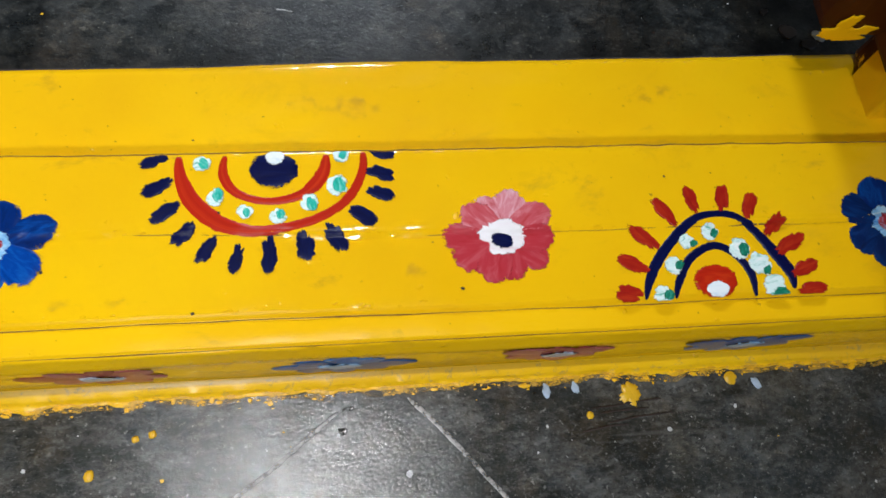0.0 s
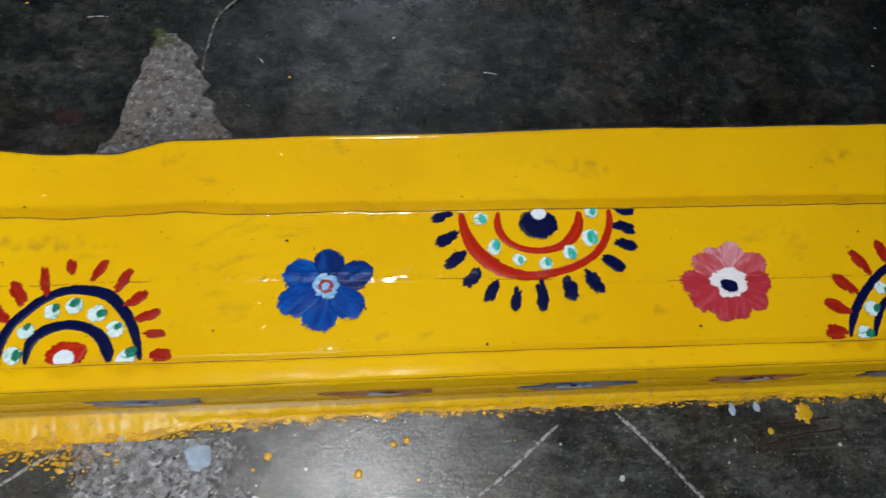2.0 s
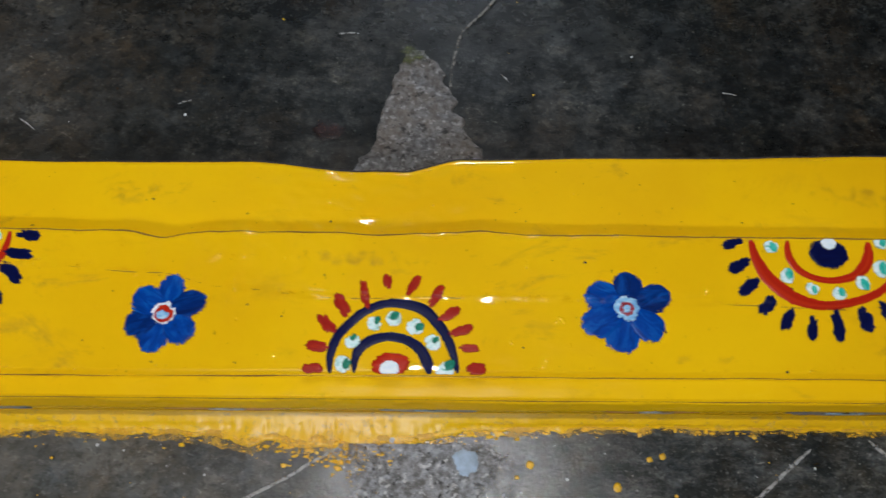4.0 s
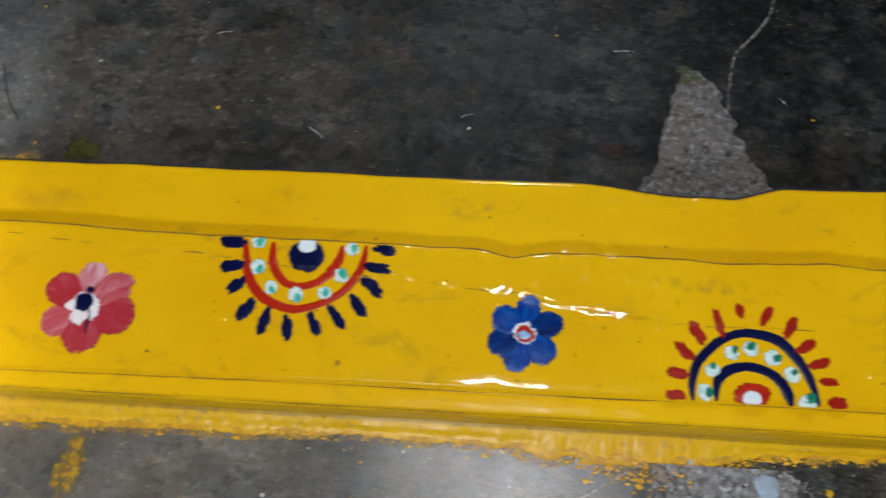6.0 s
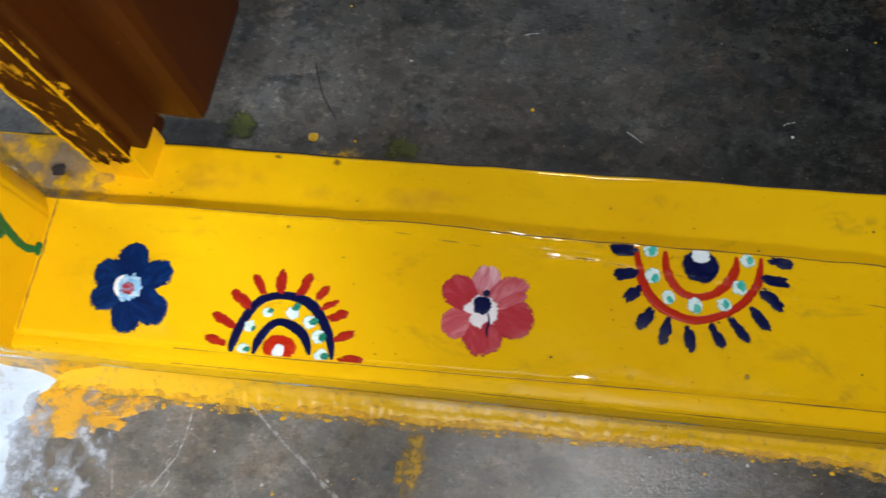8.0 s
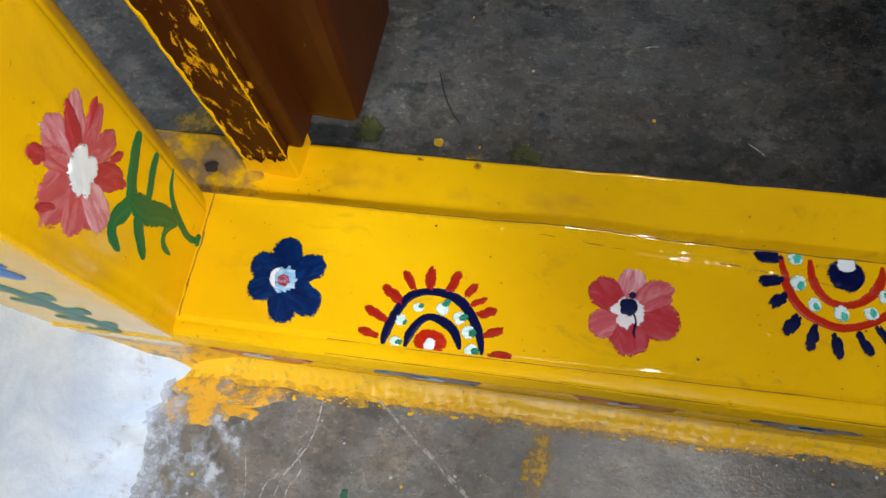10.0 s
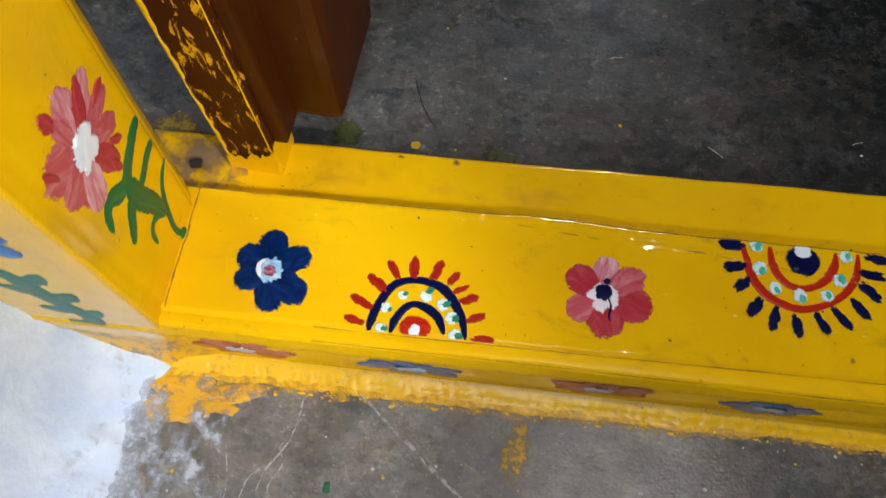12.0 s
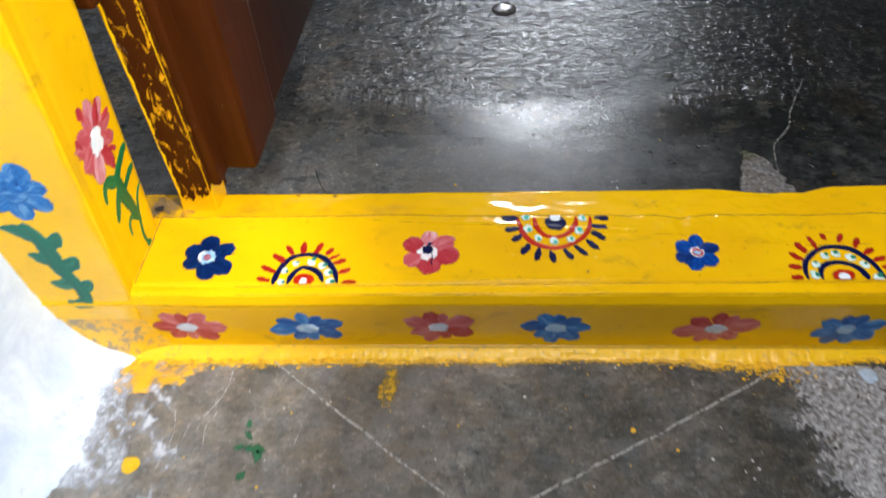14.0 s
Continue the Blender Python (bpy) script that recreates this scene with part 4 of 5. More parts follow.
painted_sun(0.166, 1, ((-30.8, 11.2, 4.7), (-30.1, 18.9, 5.8), (-26.1, 31.6, 5.8), (-19.3, 43.1, 5.5), (-9.5, 47.8, 4.5), (2.8, 47.9, 5.2), (13.9, 43.6, 6.5), (22.1, 34.0, 5.8), (27.3, 24.3, 5.7), (30.2, 12.8, 5.0)),
            ((-17.0, 11.2, 3.4), (-15.4, 20.0, 5.4), (-9.9, 29.0, 5.1), (-3.5, 32.3, 4.4), (5.6, 29.6, 6.1), (12.2, 24.1, 5.7), (16.4, 14.4, 4.7)),
            ((-23.2, 14.9, 3.4), (-21.5, 27.3, 3.4), (-12.3, 37.2, 3.1), (3.0, 39.8, 3.8), (13.9, 34.1, 3.7), (20.3, 25.2, 3.7), (23.3, 13.9, 3.7)),
            ((-34.3, 16.6, -47.0, 19.2, 5.1), (-30.5, 26.8, -44.9, 33.9, 5.8), (-22.8, 38.7, -36.3, 49.0, 6.2), (-16.2, 47.8, -24.7, 60.5, 5.2), (-6.2, 49.0, -8.3, 64.3, 6.2), (4.4, 48.8, 10.3, 63.2, 6.2), (15.4, 47.6, 21.8, 56.3, 5.1), (18.9, 42.4, 29.2, 47.9, 3.8), (23.8, 36.7, 36.2, 41.4, 6.1), (29.9, 24.6, 41.8, 30.2, 5.7), (34.2, 13.3, 48.2, 13.7, 6.0)),
            (-1.8, 17.2, 10.5, 7.5), (-2.0, 14.5, 3.7, 4.8), NAVY, DARK_RED, RED, 20, 31, SUN_UP)
painted_sun(0.669, 1, ((-35.4, 16.1, 4.3), (-35.6, 25.6, 5.3), (-32.2, 36.7, 5.4), (-25.4, 44.8, 5.4), (-16.8, 52.0, 5.1), (-6.2, 56.2, 4.8), (4.9, 56.1, 5.5), (16.2, 52.7, 6.4), (24.6, 44.3, 6.1), (29.8, 36.0, 5.4), (33.4, 26.2, 5.1), (35.5, 16.9, 4.4)),
            ((-22.2, 16.5, 3.7), (-21.1, 27.0, 5.3), (-15.1, 33.9, 6.0), (-4.5, 37.0, 5.1), (6.4, 35.3, 5.4), (14.6, 29.7, 6.3), (18.9, 21.6, 6.0), (19.6, 15.9, 4.4)),
            ((-28.2, 19.5, 4.0), (-23.6, 33.7, 4.1), (-11.7, 44.3, 3.8), (-0.6, 46.2, 4.1), (11.3, 41.4, 4.5), (21.9, 32.5, 4.4), (28.6, 18.9, 4.7)),
            ((-39.3, 18.7, -50.7, 18.6, 5.9), (-36.7, 30.4, -49.7, 32.1, 6.3), (-34.0, 39.3, -43.8, 49.3, 6.3), (-27.3, 48.1, -34.0, 62.2, 6.7), (-16.0, 53.6, -19.8, 70.9, 4.8), (-4.7, 65.3, -5.5, 74.3, 4.9), (6.0, 61.2, 13.5, 73.1, 5.2), (19.5, 55.0, 27.0, 67.2, 5.8), (25.0, 46.9, 36.7, 54.2, 5.8), (31.2, 38.2, 44.2, 43.4, 5.4), (36.3, 31.0, 48.2, 30.9, 4.4), (40.6, 19.1, 51.8, 19.2, 6.6)),
            (-1.7, 21.3, 11.3, 7.0), (-2.4, 18.8, 5.8, 4.8), NAVY, DARK_RED, RED, 55, 36, SUN_UP)
painted_sun(1.142, 1, ((-40.5, 16.1, 3.3), (-37.5, 24.5, 4.9), (-32.0, 34.4, 5.3), (-22.0, 45.9, 5.1), (-9.6, 56.2, 4.6), (1.7, 59.5, 3.5), (13.5, 57.9, 4.0), (22.3, 49.5, 4.6), (30.2, 38.0, 6.3), (36.0, 27.3, 7.3), (36.8, 18.4, 5.0)),
            ((-25.1, 16.0, 2.5), (-22.4, 23.9, 3.9), (-15.2, 35.3, 4.2), (-5.1, 41.4, 4.0), (2.4, 41.7, 4.0), (10.2, 36.3, 4.2), (15.5, 26.6, 4.5), (15.7, 15.0, 3.3)),
            ((-31.3, 19.4, 4.4), (-23.8, 33.2, 4.2), (-14.5, 43.6, 3.7), (-1.7, 50.7, 4.0), (12.2, 42.3, 5.1), (21.2, 30.8, 5.4), (26.4, 18.9, 5.3)),
            ((-42.2, 19.0, -55.2, 19.6, 8.5), (-37.1, 30.3, -51.3, 38.1, 7.2), (-30.0, 42.3, -43.3, 53.6, 7.0), (-18.5, 53.4, -28.0, 68.5, 6.8), (-5.7, 60.7, -9.8, 75.0, 6.3), (7.5, 61.2, 10.7, 76.0, 6.6), (20.0, 56.7, 26.4, 71.4, 7.2), (27.8, 47.2, 40.9, 59.2, 6.6), (31.6, 37.3, 47.7, 46.5, 6.8), (36.9, 25.8, 51.9, 32.0, 7.1), (38.5, 16.9, 53.4, 18.3, 7.0)),
            (-3.4, 23.9, 11.7, 8.6), (-3.5, 19.6, 5.8, 4.4), NAVY, DARK_RED, RED, -25, 41, SUN_UP)
painted_sun(0.407, -1, ((-38.0, 98.1, 5.4), (-35.8, 85.4, 5.4), (-32.4, 73.3, 5.7), (-24.7, 63.6, 6.0), (-15.0, 58.4, 5.3), (-3.1, 56.1, 4.9), (11.3, 60.3, 4.3), (23.7, 68.4, 4.6), (31.9, 79.6, 5.0), (34.4, 88.7, 4.7), (35.3, 97.7, 4.7)),
            ((-20.7, 96.9, 5.8), (-20.0, 85.9, 5.4), (-17.0, 78.3, 5.3), (-10.8, 71.9, 4.7), (-2.5, 70.0, 4.3), (7.2, 72.7, 4.6), (15.2, 79.7, 6.0), (20.0, 88.4, 5.7), (20.8, 97.0, 4.1)),
            ((-29.5, 95.7, 4.1), (-27.8, 78.7, 4.3), (-18.8, 67.0, 3.6), (-3.3, 63.0, 4.0), (12.9, 67.0, 4.0), (22.0, 78.7, 4.3), (27.1, 95.1, 4.0)),
            ((-36.7, 96.1, -54.0, 95.1, 7.5), (-36.2, 82.8, -51.4, 78.5, 7.4), (-34.7, 73.1, -44.7, 63.4, 6.7), (-27.7, 60.9, -36.1, 47.8, 6.9), (-18.1, 56.4, -22.3, 39.4, 6.6), (-7.6, 52.6, -5.4, 37.7, 6.6), (5.2, 55.2, 12.8, 40.9, 6.2), (16.0, 59.7, 26.6, 46.2, 6.2), (28.5, 66.4, 38.6, 53.8, 6.3), (33.7, 78.1, 47.1, 66.5, 7.3), (34.4, 85.2, 51.7, 82.6, 6.7), (39.5, 96.4, 53.2, 94.1, 7.1)),
            (-0.1, 89.2, 11.1, 11.1), (-0.1, 95.3, 5.7, 5.0), RED, NAVY, NAVY, 80, 46, SUN_DOWN)
painted_sun(0.925, -1, ((-45.4, 98.4, 7.1), (-44.1, 87.8, 7.0), (-39.2, 75.8, 8.0), (-31.1, 66.9, 8.5), (-21.8, 60.9, 7.4), (-8.8, 58.1, 5.3), (4.2, 59.1, 4.8), (17.4, 62.4, 4.6), (29.5, 68.5, 4.4), (36.5, 75.1, 4.7), (41.4, 84.1, 4.4), (43.4, 91.7, 5.0), (43.3, 98.6, 6.2)),
            ((-23.4, 97.9, 4.9), (-24.2, 88.8, 4.9), (-20.3, 80.3, 4.6), (-11.7, 75.0, 3.8), (0.2, 73.2, 3.8), (12.2, 75.8, 4.9), (19.8, 81.6, 6.9), (24.0, 89.1, 6.7), (25.2, 97.7, 6.1)),
            ((-34.1, 92.6, 4.1), (-27.0, 76.7, 3.8), (-13.4, 67.5, 3.5), (2.3, 66.4, 4.0), (17.0, 70.4, 4.1), (30.3, 79.8, 5.0), (32.4, 96.9, 3.9)),
            ((-50.4, 97.9, -63.2, 93.0, 6.0), (-47.9, 85.5, -61.1, 77.9, 7.3), (-44.2, 73.7, -56.2, 64.0, 6.4), (-36.5, 62.8, -46.2, 52.7, 7.1), (-26.8, 55.4, -34.4, 42.6, 6.3), (-15.4, 51.3, -18.4, 37.3, 6.8), (-1.8, 54.5, -2.4, 36.9, 8.0), (13.4, 56.8, 15.4, 42.6, 8.6), (25.4, 60.7, 33.5, 45.5, 8.1), (36.3, 68.6, 48.5, 59.9, 7.4), (44.8, 77.9, 57.8, 73.6, 6.9), (44.7, 89.2, 58.9, 84.5, 7.5), (47.0, 99.5, 59.5, 96.0, 6.2)),
            (0.1, 89.7, 12.2, 9.5), (0.6, 95.8, 4.6, 4.0), RED, NAVY, NAVY, -60, 52, SUN_DOWN)

# the cracked joint against the foot of the jamb
ys = [0.012 + 0.0055 * k for k in range(17)]
ribbon("joint_line", on_top, [(-0.007 + 0.0086 + 0.030 * y + 0.0018 + 0.0014 * wobble(y * 70, 5.0) + 0.0006 * wobble(y * 210, 6.0), y) for y in ys], [max(0.0002, 0.0009 + 0.0011 * wobble(y * 130, 8.0)) for y in ys], JOINT_DIRT, sill, 0.0004, 0.6, 0.7, 0.0002, 80)

# scuffs, stains and ghost marks on the enamel


def on_strip(u, w, h):
    return (u, w, strip_z(u, (w - crack_y(u)) / (rear_y(u) - crack_y(u))) + h)


for surface, x, y, l, w, turn, paint, seed in ((on_top, 0.364, 0.018, 0.006, 0.010, 10, SMEAR_GREY, 1), (on_top, 0.430, 0.026, 0.004, 0.0045, 0, STAIN_BROWN, 2), (on_strip, 0.136, 0.144, 0.003, 0.007, 80, STAIN_BROWN, 3), (on_strip, 0.173, 0.144, 0.007, 0.006, 10, STAIN_BROWN, 4),
                                               (on_strip, 0.05, 0.125, 0.10, 0.030, 5, SMEAR_DUST, 5), (on_strip, 0.13, 0.118, 0.16, 0.022, 2, SMEAR_DUST, 6), (on_strip, 0.37, 0.135, 0.05, 0.016, 0, SMEAR_GREY, 7), (on_strip, 0.47, 0.130, 0.08, 0.018, 4, SMEAR_GREY, 8),
                                               (on_top, 0.345, 0.084, 0.012, 0.012, 20, SMEAR_GREY, 9), (on_strip, 0.92, 0.135, 0.07, 0.018, -3, SMEAR_GREY, 10), (on_top, 0.985, 0.032, 0.014, 0.012, 30, SMEAR_GREY, 11), (on_top, 0.60, 0.085, 0.10, 0.014, -2, SMEAR_GREY, 12),
                                               (on_strip, 1.10, 0.14, 0.06, 0.016, 0, SMEAR_GREY, 14), (on_strip, 0.355, 0.126, 0.003, 0.002, 60, STAIN_BROWN, 15), (on_top, 0.82, 0.025, 0.05, 0.008, 2, SMEAR_GREY, 16)):
    blob("scuff_mark", surface, x, y, l, w, turn, paint, sill, 0.0003, 1.0, 0.35, 200.0 + seed, None, 0.0002)

# dirt specks stuck in the enamel
rng = random.Random(77)
verts, faces = [], []
for _ in range(110):
    x, r = rng.uniform(0.0, 1.28), 0.0003 + 0.0007 * rng.random() ** 3
    back = rng.random() < 0.5
    y = rng.uniform(0.105, 0.146) if back else rng.uniform(0.018, 0.096)
    z = (strip_z(x, (y - 0.1) / 0.05) if back else sill_z(x, y)) + 0.0003
    o = len(verts)
    for i in range(7):
        a = 2 * math.pi * i / 7
        verts.append((x + r * math.cos(a) * rng.uniform(0.6, 1.4), y + r * math.sin(a) * rng.uniform(0.6, 1.2), z))
    faces.append(tuple(range(o, o + 7)))
tagged(mesh_object("dirt_specks", verts, faces, DARK_GAP, sill, "dark specks of dirt stuck in the enamel", smooth=False), kind="stuff")

# flowers along the front face
for k, (x, z) in enumerate(((0.039, 0.043), (0.160, 0.041), (0.290, 0.043), (0.406, 0.042), (0.562, 0.040), (0.688, 0.040), (0.832, 0.041), (0.953, 0.041), (1.072, 0.041), (1.180, 0.041))):
    blue = k % 2
    painted_flower(on_face, sill, x, z, 0.0375 + 0.002 * math.sin(k * 2.1), 0.0275, 8, FACE_BLUE if blue else FACE_PINK, FACE_PALE if blue else FACE_WHITE, None, 70 + k,
                   "blue painted flower with a pale heart" if blue else "pink painted flower with a pale heart", 90 + k * 13, 0.31, 0.2, 1.3, 1.15, second_paint=FACE_BLUE_DEEP if blue else FACE_PINK_DEEP, pointed=1.25, uneven=0.14)

# ---------------------------------------------------------------- floors, walls, ceiling


def floor_sheet(name, x0, x1, y0, y1, z, material, label, seed, step=0.012, near=None):
    """A cement floor with gentle waves; fine where the camera passes, coarse far off."""
    def ticks(a, b, lo, hi):
        out, t = [], a
        while t < b:
            out.append(t)
            t += step if lo <= t <= hi else 0.12
        return out + [b]
    gx, gy = ticks(x0, x1, -0.3, 1.5), ticks(y0, y1, *near)
    rows = [[(x, y, z + 0.0006 * wobble(x * 9, y * 9, seed) + 0.00025 * wobble(x * 33, y * 33, seed)) for x in gx] for y in gy]
    v, f = grid_mesh(rows)
    return tagged(mesh_object(name, v, f, material), label, "floor", kind="structure")


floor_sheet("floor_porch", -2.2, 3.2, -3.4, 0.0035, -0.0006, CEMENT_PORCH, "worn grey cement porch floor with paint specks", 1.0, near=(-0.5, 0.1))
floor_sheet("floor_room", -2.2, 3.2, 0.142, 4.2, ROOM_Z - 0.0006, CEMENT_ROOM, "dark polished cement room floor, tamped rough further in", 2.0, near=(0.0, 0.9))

# reveal beside the jamb: rough limewashed plaster flaring out at its foot
rows = []
for i in range(61):
    y = 0.02 - 0.27 * i / 60
    r = []
    for k in range(61):
        z = -0.002 + 0.9 * (k / 60) ** 2
        flare = (0.052 + 0.16 * y) * math.exp(-max(z, 0) / 0.022) * (1 + 0.25 * wobble(y * 14, 3.0)) + 0.010 * math.exp(-max(z, 0) / 0.10)
        flare += 0.016 * math.exp(-max(z, 0) / 0.014) * (wobble(y * 55, z * 55, 65.0) + 0.5 * wobble(y * 140, z * 90, 67.0))
        r.append((-0.092 + flare + 0.10 * y * 0.2 + 0.0022 * wobble(y * 26, z * 26, 61.0) + 0.0008 * wobble(y * 110, z * 110, 63.0), y, z))
    r.append((-0.09, y, 2.6))
    rows.append(r)
v, f = grid_mesh(rows)
tagged(mesh_object("wall_reveal", v, f, LIME), "rough blue-white limewashed wall reveal beside the door", "wall", kind="structure")


def slab(name, dims, material, label, category):
    return tagged(part(name, box_bm(*dims), material), label, category, kind="structure")


slab("wall_left", (-2.2, -0.10, -0.25, 0.06, 0.0, 2.7), LIME, "limewashed wall beside the doorway", "wall")
slab("wall_right", (1.40, 3.2, -0.25, 0.06, 0.0, 2.7), LIME, "limewashed wall beside the doorway", "wall")
slab("wall_lintel", (-0.10, 1.40, 0.002, 0.06, 2.12, 2.7), LIME, "limewashed wall above the doorway", "wall")
slab("wall_porch_back", (-2.2, 3.2, -3.5, -3.4, 0.0, 2.7), WALL_PLAIN, "grey plastered porch wall", "wall")
slab("wall_porch_west", (-2.3, -2.2, -3.5, -0.25, 0.0, 2.7), WALL_PLAIN, "grey plastered porch wall", "wall")
slab("wall_porch_east", (3.2, 3.3, -3.5, -0.25, 0.0, 2.7), WALL_PLAIN, "grey plastered porch wall", "wall")
slab("wall_room_back", (-2.2, 3.2, 4.2, 4.3, 0.0, 2.7), WALL_PLAIN, "grey plastered room wall", "wall")
slab("wall_room_west", (-2.3, -2.2, 0.06, 4.3, 0.0, 2.7), WALL_PLAIN, "grey plastered room wall", "wall")
slab("wall_room_east", (3.2, 3.3, 0.06, 4.3, 0.0, 2.7), WALL_PLAIN, "grey plastered room wall", "wall")
slab("ceiling", (-2.3, 3.3, -3.5, 4.3, 2.7, 2.8), CEILING_PLAIN, "plain grey ceiling over porch and room", "ceiling")

# ---------------------------------------------------------------- door jambs
jamb = new("door_post")
tagged(jamb, "yellow enamelled door jamb painted with a pink flower", "door post")
rows = []
ZS = [0.060 + 0.0075 * i for i in range(60)] + [0.55, 0.8, 1.2, 1.6, 2.12]
for z in ZS:
    cut = 0.0006 * wobble(z * 22, 5.0)
    xf = jamb_x(0.0, z)
    r = [(-0.10, 0.001 + 0.0006 * wobble(z * 30, 71.0), z)]
    for k in range(8):
        x = -0.098 + (xf - 0.002 + 0.098) * k / 7
        r.append((x, 0.0005 * wobble(x * 40, z * 25, 73.0), z))
    r += [(xf - 0.0004, 0.0006 + cut, z), (xf + 0.0002, 0.0022 + cut, z)]
    for k in range(26):
        y = 0.0035 + 0.0795 * k / 25
        groove = -0.0010 * math.exp(-((y - 0.0130 - 0.002 * wobble(z * 9, 2.0)) / 0.0015) ** 2) - 0.0007 * math.exp(-((y - 0.0055) / 0.0012) ** 2)
        r.append((jamb_x(y, z) + groove, y, z))
    for y, d in ((0.0845, -0.0004), (0.0855, -0.0016), (0.0865, -0.0012), (0.0900, -0.0028), (0.0950, -0.0055), (0.0990, -0.0082), (0.1020, -0.0115), (0.1030, -0.0170), (0.1030, -0.095)):
        r.append((jamb_x(y, z) + d + 0.0007 * wobble(y * 60, z * 40, 9.0), y + 0.0010 * wobble(z * 35, 12.0), z))
    rows.append(r)
v, f = grid_mesh(rows)
mesh_object("jamb_post", v, [q[::-1] for q in f], YELLOW, jamb, "glossy yellow enamelled post with grooved edges")
# foot of the post, where paint runs over mortar on to the floor
rows = []
for i in range(31):
    x = -0.100 + 0.128 * i / 30
    ease = min(1.0, max(0.0, (x + 0.040) / 0.066))
    ease *= ease * (3 - 2 * ease)
    r = []
    for k in range(13):
        q = k / 12
        y, z = 0.0018 - 0.0015 * q - (0.007 + 0.004 * wobble(x * 60, 3.0)) * q ** 4, 0.066 - 0.067 * q ** 0.8
        r.append((x, y + (0.0026 + 0.0548 * (0.083 - z) - y) * ease, z))
    rows.append(r)
v, f = grid_mesh(rows)
mesh_object("jamb_foot", v, [q[::-1] for q in f], YELLOW_CRUST, jamb, "chipped yellow paint at the foot of the post")

# the pink flower and its green spray on the inner face (y along, z up)
JY, JZ = 0.0436, 0.2499
rose = blob("painted_flower", on_jamb, JY - 0.0065, JZ - 0.0112, 0.0262, 0.0215, 60, WHITE, jamb, 0.0010, 1.0, 0.40, 93.0, None, 0.0009, 44)
tagged(rose, "large pale pink painted flower with white heart")
for k, (dy, dz, w, paint) in enumerate(((27, 26, 15, ROSE_PALE), (33, 5, 14, ROSE_PETAL), (19, 26, 12, PINK_PETAL), (7, 37, 20, ROSE_PALE), (28, -16, 15, ROSE_PETAL), (12, -35, 15, PINK_PETAL), (-28, 17, 26, ROSE_PETAL), (-27, -11, 22, ROSE_PETAL), (-15, -35, 19, ROSE_PALE), (-3, 32, 15, ROSE_PETAL), (-18, -25, 17, ROSE_PETAL))):
    blob("petal", on_jamb, JY + 0.06 * dy / 1000, JZ + 0.06 * dz / 1000, 0.95 * math.hypot(dy, dz) / 1000, 1.05 * w / 1000, math.degrees(math.atan2(dz, dy)), paint, rose, 0.0006, 1.5, 0.15, 93 + 1.7 * k, None, 0.00014 * (k % 3), 36, 0.88)
for dy, dz, l, w, turn in ((18, 6, 0.016, 0.0060, 12), (-7, 26, 0.014, 0.0090, 95), (13, -17, 0.013, 0.0060, -45), (7, -25, 0.014, 0.0065, -75), (-20, 8, 0.015, 0.0050, 115), (9, 14, 0.019, 0.0060, 50)):
    blob("petal_shade", on_jamb, JY + dy / 1000, JZ + dz / 1000, l, w, turn, PINK_PETAL, rose, 0.0005, 1.2, 0.3, 130 + dz, None, 0.0007)
stem = ribbon("painted_leaf_spray", on_jamb, [(0.0508, 0.2016), (0.0523, 0.1801), (0.0587, 0.1573), (0.0607, 0.1384)], [0.014, 0.017, 0.014, 0.008], GREEN, jamb, 0.0007, 0.14, 5.0, 0.0002)
tagged(stem, "green painted leaf spray of curved strokes")
for path, w in (([(0.0837, 0.2140), (0.0721, 0.2115), (0.0585, 0.2061), (0.0490, 0.1980)], (0.0095, 0.0120, 0.0122, 0.0130)),
                ([(0.0839, 0.1892), (0.0725, 0.1881), (0.0607, 0.1842), (0.0523, 0.1843)], (0.0080, 0.0100, 0.0092, 0.0110)),
                ([(0.0855, 0.1659), (0.0764, 0.1622), (0.0692, 0.1530), (0.0631, 0.1349), (0.0601, 0.1158), (0.0632, 0.1026)], (0.0022, 0.0062, 0.0062, 0.0068, 0.0056, 0.0070)),
                ([(0.0490, 0.1980), (0.0374, 0.2089), (0.0292, 0.2063), (0.0247, 0.1946)], (0.0170, 0.0130, 0.0095, 0.0045)),
                ([(0.0487, 0.1900), (0.0414, 0.1834), (0.0345, 0.1745), (0.0293, 0.1667)], (0.0145, 0.0118, 0.0105, 0.0055)),
                ([(0.0609, 0.1439), (0.0512, 0.1519), (0.0442, 0.1487), (0.0422, 0.1354)], (0.0092, 0.0076, 0.0066, 0.0030))):
    ribbon("leaf_stroke", on_jamb, path, w, GREEN, stem, 0.0006, 0.2, path[-1][0] * 90, 0.0, 36)
blob("stem_knob", on_jamb, 0.0589, 0.1030, 0.0085, 0.0100, 0, GREEN, stem, 0.0009, 1.0, 0.1, 4.0, None, 0.0004)

